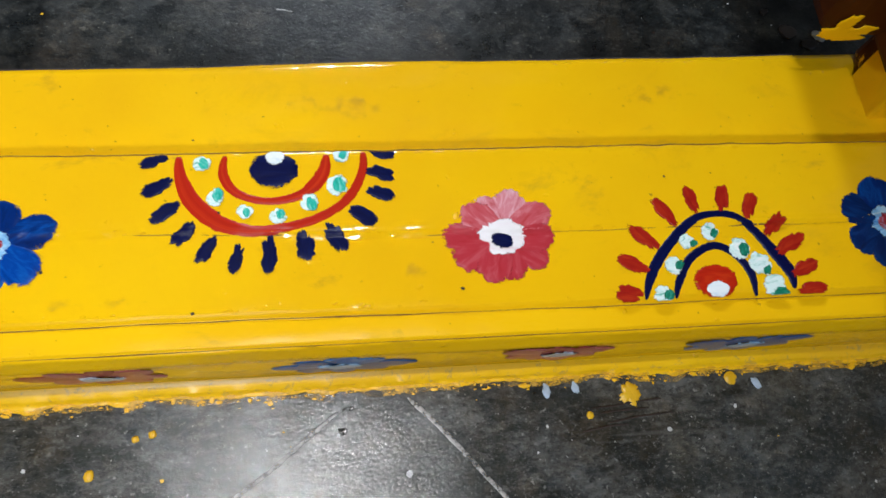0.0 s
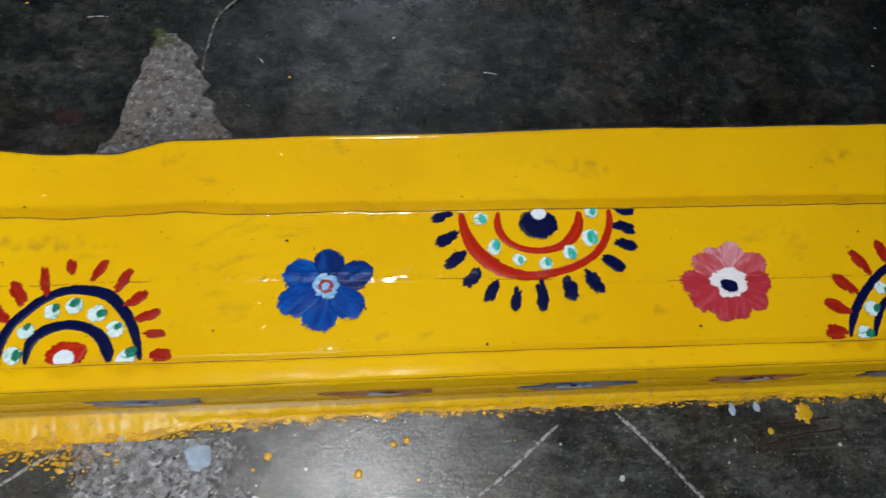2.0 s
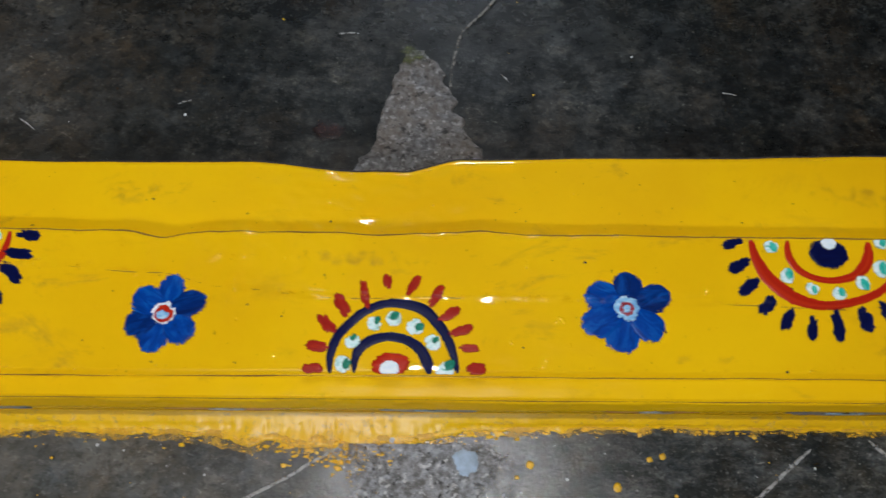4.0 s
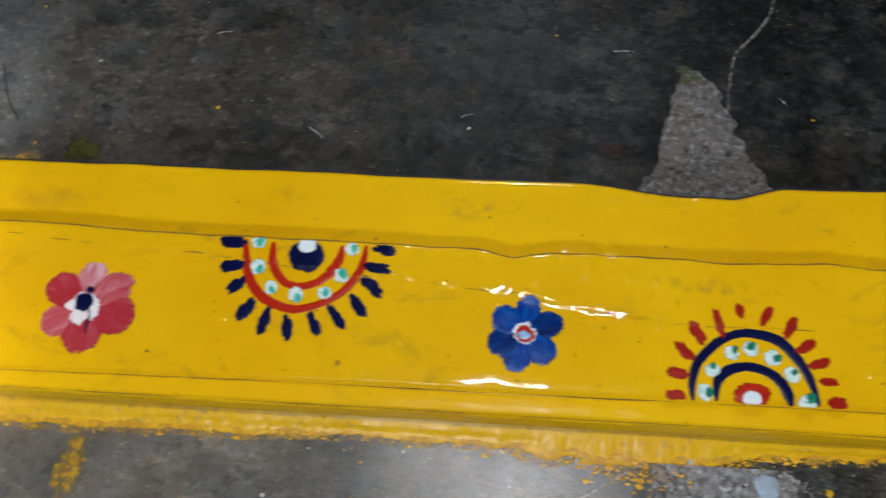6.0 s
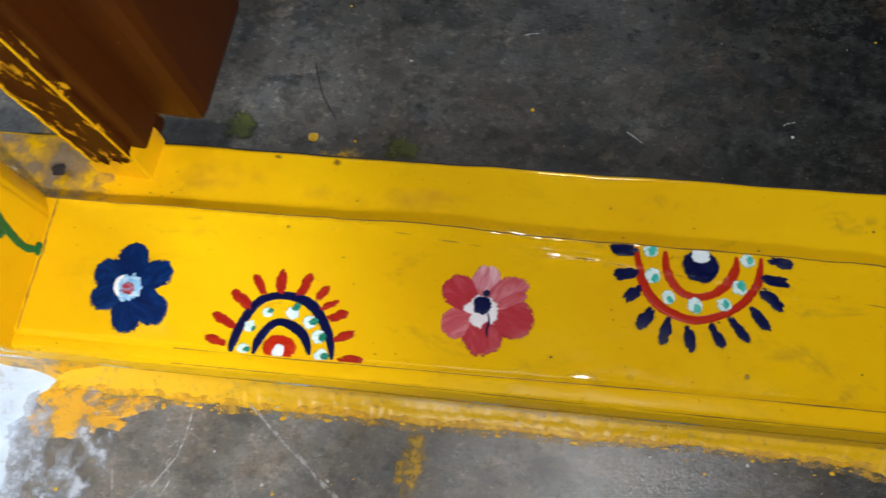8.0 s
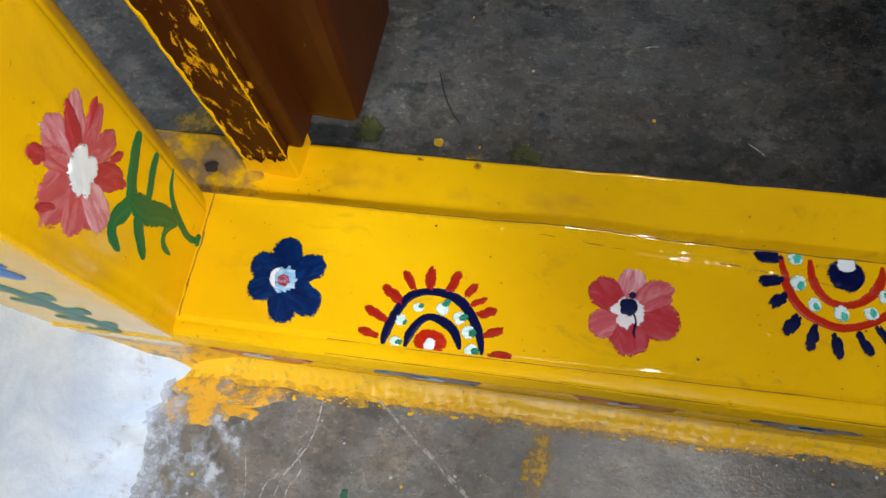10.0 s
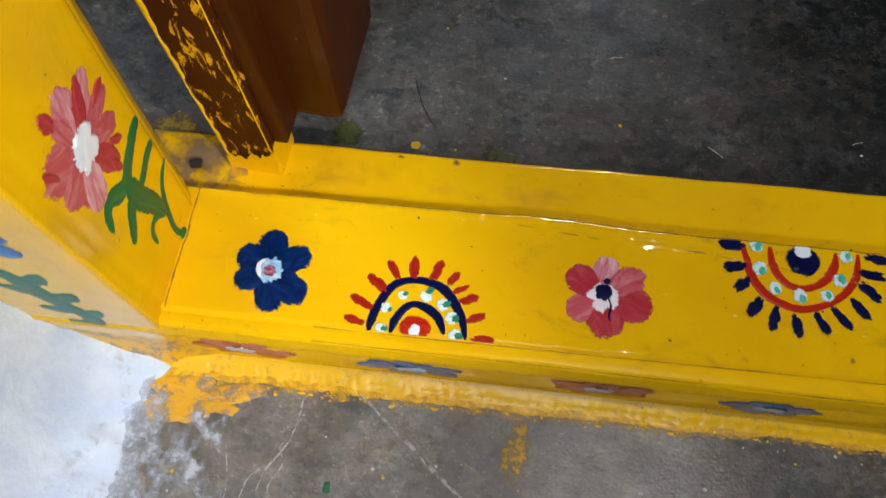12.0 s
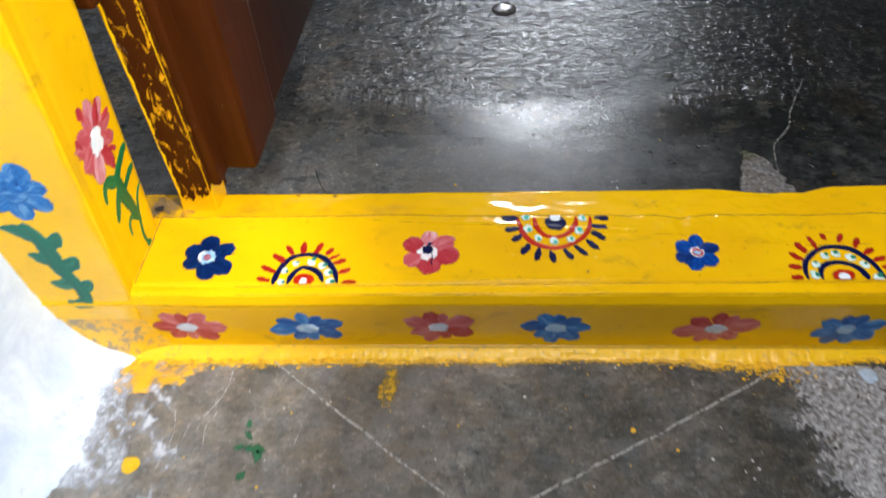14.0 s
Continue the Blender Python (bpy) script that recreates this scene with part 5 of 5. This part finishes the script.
# blue flower and spray on the front of the jamb (x along, z up)
painted_flower(on_jamb_front, jamb, -0.042, 0.236, 0.0330, 0.0350, 7, FACE_BLUE, FACE_BLUE, None, 97, "blue painted flower on the front of the jamb", 60, 0.36, 0.2, 1.4, 1.1)
spray = ribbon("painted_leaf_spray", on_jamb_front, [(-0.042, 0.080), (-0.040, 0.110), (-0.046, 0.140), (-0.046, 0.172), (-0.052, 0.200)], [0.014, 0.013, 0.017, 0.018, 0.012], GREEN_BLUE, jamb, 0.0007, 0.12, 15.0, 0.0002)
tagged(spray, "dull green painted leaf spray of zigzag strokes")
for path, w in (([(-0.046, 0.172), (-0.036, 0.176), (-0.027, 0.188)], (0.0203, 0.0187, 0.0040)),
                ([(-0.044, 0.142), (-0.034, 0.146), (-0.025, 0.156)], (0.0203, 0.0187, 0.0040)),
                ([(-0.042, 0.110), (-0.034, 0.114), (-0.026, 0.123)], (0.0188, 0.0175, 0.0040)),
                ([(-0.050, 0.180), (-0.060, 0.190), (-0.074, 0.194)], (0.0188, 0.0175, 0.0040)),
                ([(-0.046, 0.150), (-0.056, 0.154), (-0.066, 0.160)], (0.0188, 0.0175, 0.0040)),
                ([(-0.043, 0.118), (-0.054, 0.116), (-0.064, 0.120)], (0.0174, 0.0163, 0.0040)),
                ([(-0.042, 0.090), (-0.052, 0.086), (-0.060, 0.092)], (0.0174, 0.0150, 0.0040))):
    ribbon("leaf_stroke", on_jamb_front, path, w, GREEN_BLUE, spray, 0.0006, 0.16, path[-1][1] * 90, 0.0, 22)

right = new("door_post")
tagged(right, "plain yellow enamelled door jamb at the sill's other end", "door post")
part("jamb_post", box_bm(1.300, 1.42, 0.0, 0.103, 0.06, 2.12, 0.003), YELLOW, right)
head = new("door_lintel_beam")
tagged(head, "plain yellow enamelled door head above the opening", "beam")
part("head_beam", box_bm(-0.10, 1.42, 0.004, 0.100, 2.122, 2.22, 0.003), YELLOW, head)

# ---------------------------------------------------------------- door leaves


SWING = -4.0


def door_leaf(mirror, label):
    """A brown panelled leaf standing open into the room; its pivot stile stands on the sill's rebate strip."""
    leaf = new("door_leaf")
    tagged(leaf, label, "door")

    def bx(name, x0, x1, y0, y1, z0, z1, material, bevel=0.003, label=""):
        if mirror is not None:
            x0, x1 = mirror - x1, mirror - x0
        return part(name, box_bm(x0, x1, y0, y1, z0, z1, bevel), material, leaf, label)

    bx("pivot_stile", 0.020, 0.056, 0.124, 0.165, 0.088, 2.10, DOOR_EDGE, 0.0035, "brown stile edge dabbed with yellow paint")
    bx("stile_bead", 0.054, 0.066, 0.130, 0.160, 0.116, 2.10, DOOR_BROWN, 0.003)
    bx("hinge_stile", 0.030, 0.100, 0.152, 0.245, 0.118, 2.10, DOOR_BROWN, 0.009, "brown painted stile with a rounded lower corner")
    bx("bottom_rail", 0.036, 0.090, 0.243, 0.560, 0.118, 0.30, DOOR_BROWN, 0.004)
    bx("panel", 0.048, 0.078, 0.243, 0.560, 0.298, 1.95, DOOR_BROWN, 0.003)
    bx("top_rail", 0.036, 0.090, 0.243, 0.560, 1.948, 2.10, DOOR_BROWN, 0.004)
    bx("lock_stile", 0.034, 0.092, 0.558, 0.650, 0.118, 2.10, DOOR_BROWN, 0.005)
    bx("hinge_block", -0.020, 0.030, 0.104, 0.150, 0.330, 0.410, DOOR_EDGE, 0.004, "brown block that ties the leaf to the jamb")
    rows = []
    for i in range(41):
        p = i / 40
        # round the stile's near face and its inner side
        x, y = (0.0190 + 0.0382 * p / 0.7, 0.1228) if p < 0.7 else (0.0572, 0.1228 + 0.030 * (p - 0.7) / 0.3)
        top = 0.100 + 0.012 * wobble(p * 9, 95.0) + 0.006 * wobble(p * 28, 97.0) + 0.014 * p + 0.014 * max(0.0, p - 0.55) / 0.45
        x = x if mirror is None else mirror - x
        rows.append([(x, y - 0.0016 * (1 - k / 6) ** 3 + 0.0003 * wobble(p * 20, k), 0.0845 + (top - 0.0845) * k / 6) for k in range(7)])
    v, f = grid_mesh(rows)
    for inner, wide, seed in ((0.0196, 0.0052, 1.0), (0.0546, 0.0022, 2.0)):
        strip = []
        for i in range(161):
            z = 0.098 + 0.0035 * i
            w = max(0.00005, wide * ((0.50 if seed == 1.0 else -0.30) + 1.1 * wobble(z * 26, 46.0 * seed) + 0.7 * wobble(z * 90, 47.0 * seed)))
            lean = 1 if seed == 1.0 else -1
            cols = [(inner - 0.0003 * lean, 0.1262), (inner, 0.1238), (inner + lean * w * 0.5, 0.12345), (inner + lean * w, 0.1242)]
            strip.append([(x if mirror is None else mirror - x, y, z) for x, y in cols])
        ev, ef = grid_mesh(strip)
        mesh_object("edge_paint", ev, ef, DOOR_FOOT, leaf, "ragged yellow paint along the stile's arris")
    if mirror is None:
        swing = Matrix.Translation((0.05, 0.15, 0)) @ Matrix.Rotation(radians(SWING), 4, "Z") @ Matrix.Translation((-0.05, -0.15, 0))
        leaf.matrix_world = swing
    mesh_object("foot_paint", v, f if mirror is None else [q[::-1] for q in f], DOOR_FOOT, leaf, "ragged yellow paint at the stile's foot")
    return leaf


door_leaf(None, "dark brown open door leaf with yellow paint dabs")
far_leaf = door_leaf(1.316, "dark brown open door leaf by the sill's far end")

for k, (x, z, l, w, turn) in enumerate(((1.211, 0.1250, 0.024, 0.013, -8), (1.221, 0.1270, 0.013, 0.009, 70), (1.227, 0.1240, 0.016, 0.008, 15))):
    blob("foot_daub", lambda u, w, h: (u, 0.1518 - h, max(w, 0.1185)), x, z, l, w, turn, DOOR_FOOT, far_leaf, 0.0005, 1.0, 0.55, 150.0 + k)

# ---------------------------------------------------------------- marks on the floors


def flat_patch(name, cx, cy, rx, ry, z, material, label, category, seed, rag=0.35, turn=0.0, parent=None, rings=4, bumpy=0.0, points=48, outline=None):
    """A thin irregular patch lying on a floor."""
    c, s = math.cos(radians(turn)), math.sin(radians(turn))
    verts, faces, uv = [(cx, cy, z + 0.0008)], [], [(0.5, 0.5)]
    for k in range(1, rings + 1):
        q = k / rings
        for i in range(points):
            a = 2 * math.pi * i / points
            jag = 1 + rag * (wobble(math.cos(a) * 1.4, math.sin(a) * 1.4, seed) + 0.6 * wobble(math.cos(a) * 5, math.sin(a) * 5, seed) + 0.3 * wobble(math.cos(a) * 14, math.sin(a) * 14, seed))
            if outline is not None:
                jag *= outline(a)
            lx, ly = math.cos(a) * rx * q * jag, math.sin(a) * ry * q * jag
            h = 0.0008 + bumpy * abs(wobble(lx * 160, ly * 160, seed)) if k < rings else 0.0
            verts.append((cx + lx * c - ly * s, cy + lx * s + ly * c, z + h))
            uv.append((0.5 + 0.5 * q * math.cos(a), 0.5 + 0.5 * q * math.sin(a)))
    for i in range(points):
        faces.append((0, 1 + i, 1 + (i + 1) % points))
    for k in range(rings - 1):
        o = 1 + k * points
        for i in range(points):
            j = (i + 1) % points
            faces.append((o + i, o + points + i, o + points + j, o + j))
    ob = mesh_object(name, verts, faces, material, parent, uv=uv, smooth=bumpy == 0)
    if parent is None:
        tagged(ob, label, category, kind="structure")
    return ob


floor_mark = lambda *args, **kw: flat_patch(*args, **kw)
# chipped wedge in the room floor behind the sill
rows = []
for i in range(41):
    q = i / 40
    y = 0.170 + 0.116 * q
    left = lerp_table(q, [(0, 0.622), (0.16, 0.634), (0.25, 0.645), (0.45, 0.648), (0.75, 0.658), (1.0, 0.668)]) + 0.0045 * wobble(q * 14, 81.0) + 0.0018 * wobble(q * 53, 82.0)
    rite = lerp_table(q, [(0, 0.742), (0.2, 0.728), (0.36, 0.716), (0.55, 0.707), (0.8, 0.698), (1.0, 0.682)]) + 0.0045 * wobble(q * 14, 83.0) + 0.0018 * wobble(q * 47, 84.0)
    r = []
    for k in range(41):
        p = k / 40
        edge = min(p, 1 - p, 1.0 - q) * 12
        x = left + (rite - left) * p
        r.append((x, y, ROOM_Z + (-0.0004 if edge <= 0 else 0.0010 + min(1, edge) * max(-0.0008, 0.0010 + 0.0018 * wobble(x * 70, y * 70, 85.0) + 0.0012 * wobble(x * 190, y * 190, 80.0)))))
    rows.append(r)
v, f = grid_mesh(rows)
tagged(mesh_object("broken_floor_patch", v, f, RUBBLE_ROOM, smooth=False), "pale broken concrete wedge in the room floor", "floor patch", kind="structure")
# gritty mortar patch on the porch
rows = []
for i in range(61):
    q = i / 60
    y = -0.015 - 0.215 * q
    left, rite = 0.622 + 0.020 * wobble(q * 9, 86.0) + 0.010 * wobble(q * 40, 89.0) + 0.01 * q, 0.744 + 0.020 * wobble(q * 9, 87.0) + 0.012 * wobble(q * 45, 90.0) + 0.055 * q
    r = []
    for k in range(41):
        p = k / 40
        edge = min(p, 1 - p, 1 - q) * 9
        x = left + (rite - left) * p + 0.002 * wobble(y * 120, p * 9)
        r.append((x, y, -0.001 if edge <= 0 else 0.0006 + min(1, edge) * (0.0018 * abs(wobble(x * 75, y * 75, 88.0)) + 0.0012 * abs(wobble(x * 170, y * 170, 89.0)))))
    rows.append(r)
v, f = grid_mesh(rows)
tagged(mesh_object("gritty_floor_patch", v, [q[::-1] for q in f], RUBBLE_PORCH, uv=[(k / 40, i / 60) for i in range(61) for k in range(41)], smooth=False), "gritty mortar patch speckled with limewash", "floor patch", kind="structure")


def floor_line(name, path, width, z, material, label, seed):
    flat = lambda u, w, h: (u + 0.0015 * wobble(u * 40, w * 40, seed), w + 0.0015 * wobble(w * 40, u * 40, seed + 2), z + 0.0004 + max(0.0, h))
    ob = ribbon(name, flat, path, [width] * len(path), material, None, 0.0004, 0.5, seed, 0.0, 70)
    return tagged(ob, label, "floor joint", kind="structure")


PALE_JOINT = "pale scribed joint line in the porch cement"
floor_line("scribed_joint", [(0.840, -0.095), (0.897, -0.056), (0.950, -0.016)], 0.0024, 0.0, SCRIBED, PALE_JOINT, 1)
floor_line("scribed_joint", [(0.990, -0.010), (1.019, -0.041), (1.065, -0.098)], 0.0026, 0.0, SCRIBED, PALE_JOINT, 2)
floor_line("scribed_joint", [(0.33, -0.175), (0.446, -0.115), (0.542, -0.065), (0.635, -0.014)], 0.0022, 0.0, SCRIBED, PALE_JOINT, 3)
floor_line("scribed_joint", [(0.112, -0.004), (0.185, -0.061), (0.256, -0.117), (0.335, -0.175), (0.385, -0.216)], 0.0028, 0.0, SCRIBED, PALE_JOINT, 4)
floor_line("scribed_joint", [(-0.02, -0.174), (0.138, -0.168), (0.313, -0.166), (0.42, -0.172)], 0.0022, 0.0, SCRIBED, PALE_JOINT, 5)
for k, (path, w) in enumerate((([(0.080, -0.012), (0.079, -0.030), (0.076, -0.048), (0.064, -0.070), (0.058, -0.088)], 0.0015), ([(0.076, -0.048), (0.070, -0.056), (0.074, -0.068), (0.066, -0.084), (0.068, -0.105)], 0.0011),
                               ([(0.064, -0.070), (0.052, -0.078), (0.047, -0.094)], 0.0010), ([(0.150, -0.062), (0.158, -0.080), (0.154, -0.104)], 0.0008), ([(0.030, -0.060), (0.036, -0.090), (0.028, -0.130)], 0.0010))):
    floor_line("hairline_crack", path, w, 0.0, SCRIBED, "pale hairline crack in the porch cement", 6 + 3.1 * k)
for k, (a, b) in enumerate((((1.099, -0.023), (1.143, -0.020)), ((1.103, -0.027), (1.135, -0.025)), ((1.108, -0.032), (1.149, -0.028)), ((1.092, -0.036), (1.120, -0.034)))):
    floor_line("floor_groove", [a, ((a[0] + b[0]) / 2, (a[1] + b[1]) / 2 + 0.0006), b], 0.0010, 0.0, DARK_GAP, "short dark trowel groove in the porch cement", 90 + k)
for k, (x, y, l, a) in enumerate(((0.384, 0.214, 0.016, -35), (0.745, 0.262, 0.010, -45), (0.50, 0.235, 0.010, 20), (0.30, 0.30, 0.012, 10), (0.92, 0.25, 0.012, -12), (0.62, 0.30, 0.013, 4))):
    c, d = l * math.cos(radians(a)), l * math.sin(radians(a))
    floor_line("floor_scratch", [(x - c / 2, y - d / 2), (x, y + 0.0006), (x + c / 2, y + d / 2)], 0.0010, ROOM_Z, SCRIBED, "short pale scratch in the room floor", 40 + k)
floor_line("hairline_crack", [(0.702, 0.236), (0.704, 0.268), (0.713, 0.303), (0.740, 0.337), (0.752, 0.370), (0.79, 0.44)], 0.0020, ROOM_Z, HAIRLINE, "pale hairline crack in the room floor", 7)
floor_line("hairline_crack", [(0.128, 0.262), (0.140, 0.230), (0.152, 0.212)], 0.0008, ROOM_Z, DARK_GAP, "dark hairline crack in the room floor", 8)

# paint spilt on the floors
floor_mark("yellow_smear", 0.241, -0.039, 0.011, 0.026, 0.0, YELLOW_THIN, "thin yellow paint smear on the porch floor", "paint smear", 1.0, 0.35, -8)
floor_mark("yellow_crust", 0.000, -0.030, 0.046, 0.016, 0.0, YELLOW_CRUST, "chipped yellow paint crust by the jamb", "paint crust", 2.0, 0.6, 8, bumpy=0.001)
floor_mark("yellow_smear", 0.163, 0.172, 0.022, 0.018, ROOM_Z, YELLOW_THIN, "thin yellow paint smear on the room floor", "paint smear", 3.0, 0.4)
floor_mark("yellow_smear", -0.070, 0.190, 0.022, 0.017, ROOM_Z, YELLOW_THIN, "thin yellow paint smear on the room floor", "paint smear", 4.0, 0.3)
floor_mark("limewash_splash", -0.045, -0.085, 0.045, 0.10, 0.0, LIME_FOOT, "limewash run down on to the porch floor", "paint splash", 4.5, 0.3)
floor_mark("limewash_splash", -0.028, -0.085, 0.042, 0.085, 0.0003, LIME_SPLASH, "patchy limewash splash on the porch floor", "paint splash", 5.0, 0.4)
floor_mark("limewash_splash", 0.000, -0.060, 0.050, 0.050, 0.0002, LIME_SPLASH, "patchy limewash splash on the porch floor", "paint splash", 6.0, 0.5)
floor_mark("limewash_splash", -0.046, -0.030, 0.030, 0.022, 0.0016, LIME_FOOT, "ragged limewash over the paint crust", "paint splash", 6.5, 0.6, 20)
floor_mark("limewash_splash", 0.030, -0.115, 0.022, 0.050, 0.0002, LIME_SPLASH, "faint limewash film on the porch floor", "paint splash", 6.8, 0.4)
floor_mark("limewash_dab", 0.714, -0.026, 0.008, 0.009, 0.0026, LIME_DAB, "pale limewash dab on the gritty patch", "paint splash", 7.0, 0.35)
for k, (x, y, r) in enumerate(((1.073, -0.011, 0.0030), (1.091, -0.0105, 0.0026), (1.206, -0.014, 0.0030))):
    floor_mark("limewash_drip", x, y, r * 0.8, r * 1.4, 0.0002, LIME_DAB, "pale limewash drip on the porch floor", "paint drip", 70.0 + k, 0.3, 15 * k)
floor_mark("green_film", 0.076, 0.203, 0.022, 0.016, ROOM_Z, MOSS, "greenish damp film by the open leaf", "stain", 8.0, 0.4, -20)
floor_mark("green_film", 0.205, 0.190, 0.016, 0.012, ROOM_Z, MOSS, "greenish damp film on the room floor", "stain", 8.5, 0.4)
floor_mark("green_film", 0.674, 0.280, 0.014, 0.010, ROOM_Z + 0.0022, MOSS, "dark mossy film at the broken patch's tip", "stain", 8.8, 0.5)
floor_mark("red_stain", 0.609, 0.213, 0.012, 0.010, ROOM_Z, RED_STAIN, "dark red stain on the room floor", "stain", 9.0, 0.3)
floor_mark("dark_stain", 1.279, 0.233, 0.0080, 0.0068, ROOM_Z, OIL_STAIN, "round dark oil stain on the room floor", "stain", 10.0, 0.12)
floor_mark("dark_stain", 1.265, 0.251, 0.0045, 0.0028, ROOM_Z, OIL_STAIN, "small dark oil stain on the room floor", "stain", 11.0, 0.2, 30)
floor_mark("dark_stain", 1.293, 0.223, 0.0075, 0.0050, ROOM_Z, OIL_STAIN, "dark oil stain on the room floor", "stain", 12.0, 0.25)
floor_mark("limewash_dab", 1.303, 0.230, 0.0060, 0.0045, ROOM_Z, SPECK_WHITE, "pale dab on the floor by the far door leaf", "paint smear", 13.0, 0.3, -30)
floor_mark("moon_drip", 1.125, -0.0155, 0.006, 0.007, 0.0, YELLOW_DRIP, "crescent yellow paint drip on the porch floor", "paint drip", 14.0, 0.55)
for k, (x, y, r) in enumerate(((0.108, -0.080, 0.003), (0.110, -0.092, 0.0035), (0.118, -0.106, 0.006), (0.103, -0.104, 0.003), (0.110, -0.132, 0.0035), (0.122, -0.112, 0.004))):
    floor_mark("green_drip", x, y, r, r * 1.6, 0.0, GREEN_DRIP, "green paint drip on the porch floor", "paint drip", 20.0 + k, 0.5, k * 37)
for k, (x, y, z, r) in enumerate(((0.137, 0.195, ROOM_Z, 0.0042), (0.305, 0.232, ROOM_Z, 0.0016), (0.004, -0.122, 0.0, 0.0085), (0.757, -0.028, 0.0, 0.0026), (0.748, -0.036, 0.0, 0.0014), (1.098, -0.027, 0.0, 0.0022), (0.815, -0.042, 0.0, 0.0030), (0.838, -0.024, 0.0, 0.0020), (0.847, -0.022, 0.0, 0.0022), (0.475, -0.085, 0.0, 0.0025), (0.735, -0.064, 0.0, 0.0018), (1.19, -0.010, 0.0, 0.004))):
    floor_mark("paint_drip", x, y, r, r, z, YELLOW_DRIP, "round yellow paint drip on the cement", "paint drip", 30.0 + k, 0.25, points=20, rings=3)


def specks(name, count, x0, x1, y0, y1, z, material, label, seed, small, large):
    rng = random.Random(seed)
    verts, faces = [], []
    for _ in range(count):
        cx, cy, r = rng.uniform(x0, x1), rng.uniform(y0, y1), small + (large - small) * rng.random() ** 4
        o, m = len(verts), 7
        for i in range(m):
            a = 2 * math.pi * i / m
            verts.append((cx + r * math.cos(a) * rng.uniform(0.6, 1.2), cy + r * math.sin(a) * rng.uniform(0.6, 1.2), z + 0.0009))
        faces.append(tuple(range(o, o + m)))
    return tagged(mesh_object(name, verts, faces, material, smooth=False), label, "paint specks", kind="stuff")


specks("white_specks", 190, -0.1, 1.4, -0.24, -0.01, 0.0, SPECK_WHITE, "scattered white paint specks on the porch floor", 1, 0.0004, 0.0022)
specks("yellow_specks", 90, -0.1, 1.4, -0.20, -0.01, 0.0, YELLOW_DRIP, "scattered yellow paint specks on the porch floor", 2, 0.0004, 0.0018)
specks("pale_specks", 120, -0.1, 1.4, 0.18, 0.75, ROOM_Z, SPECK_WHITE, "scattered pale specks on the room floor", 3, 0.0003, 0.0014)
specks("yellow_specks", 26, 0.0, 1.4, 0.18, 0.40, ROOM_Z, YELLOW_DRIP, "scattered yellow paint specks on the room floor", 4, 0.0004, 0.0013)
floor_mark("dirt_hole", -0.006, 0.121, 0.0052, 0.0042, 0.0905, DARK_GAP, "dark hole at the end of the rebate strip", "hole", 60.0, 0.4)

# small round metal cap set in the room floor
cap = new("floor_cap")
tagged(cap, "small dented shiny metal cap on the room floor", "metal cap")
bm = bmesh.new()
bmesh.ops.create_uvsphere(bm, u_segments=24, v_segments=12, radius=1)
for w in bm.verts:
    k = 1 + 0.35 * wobble(w.co.x * 2.2, w.co.y * 2.2, w.co.z * 2.2, 7.0)
    w.co = (0.380 + 0.014 * k * w.co.x, 0.632 + 0.013 * k * w.co.y, ROOM_Z + 0.0055 * k * w.co.z)
steel = Nodes("dull steel")
part("dome", bm, steel.done(steel.mix(steel.noise(60, 4, 0.6), (0.95, 0.95, 0.95), (0.8, 0.8, 0.81)), 0.5, None, Metallic=1.0), cap, "", True)
bm = bmesh.new()
bmesh.ops.create_cone(bm, cap_ends=True, segments=28, radius1=0.020, radius2=0.018, depth=0.002, matrix=Matrix.Translation((0.380, 0.632, ROOM_Z + 0.0008)))
part("rim", bm, DARK_GAP, cap, "dark worn rim")
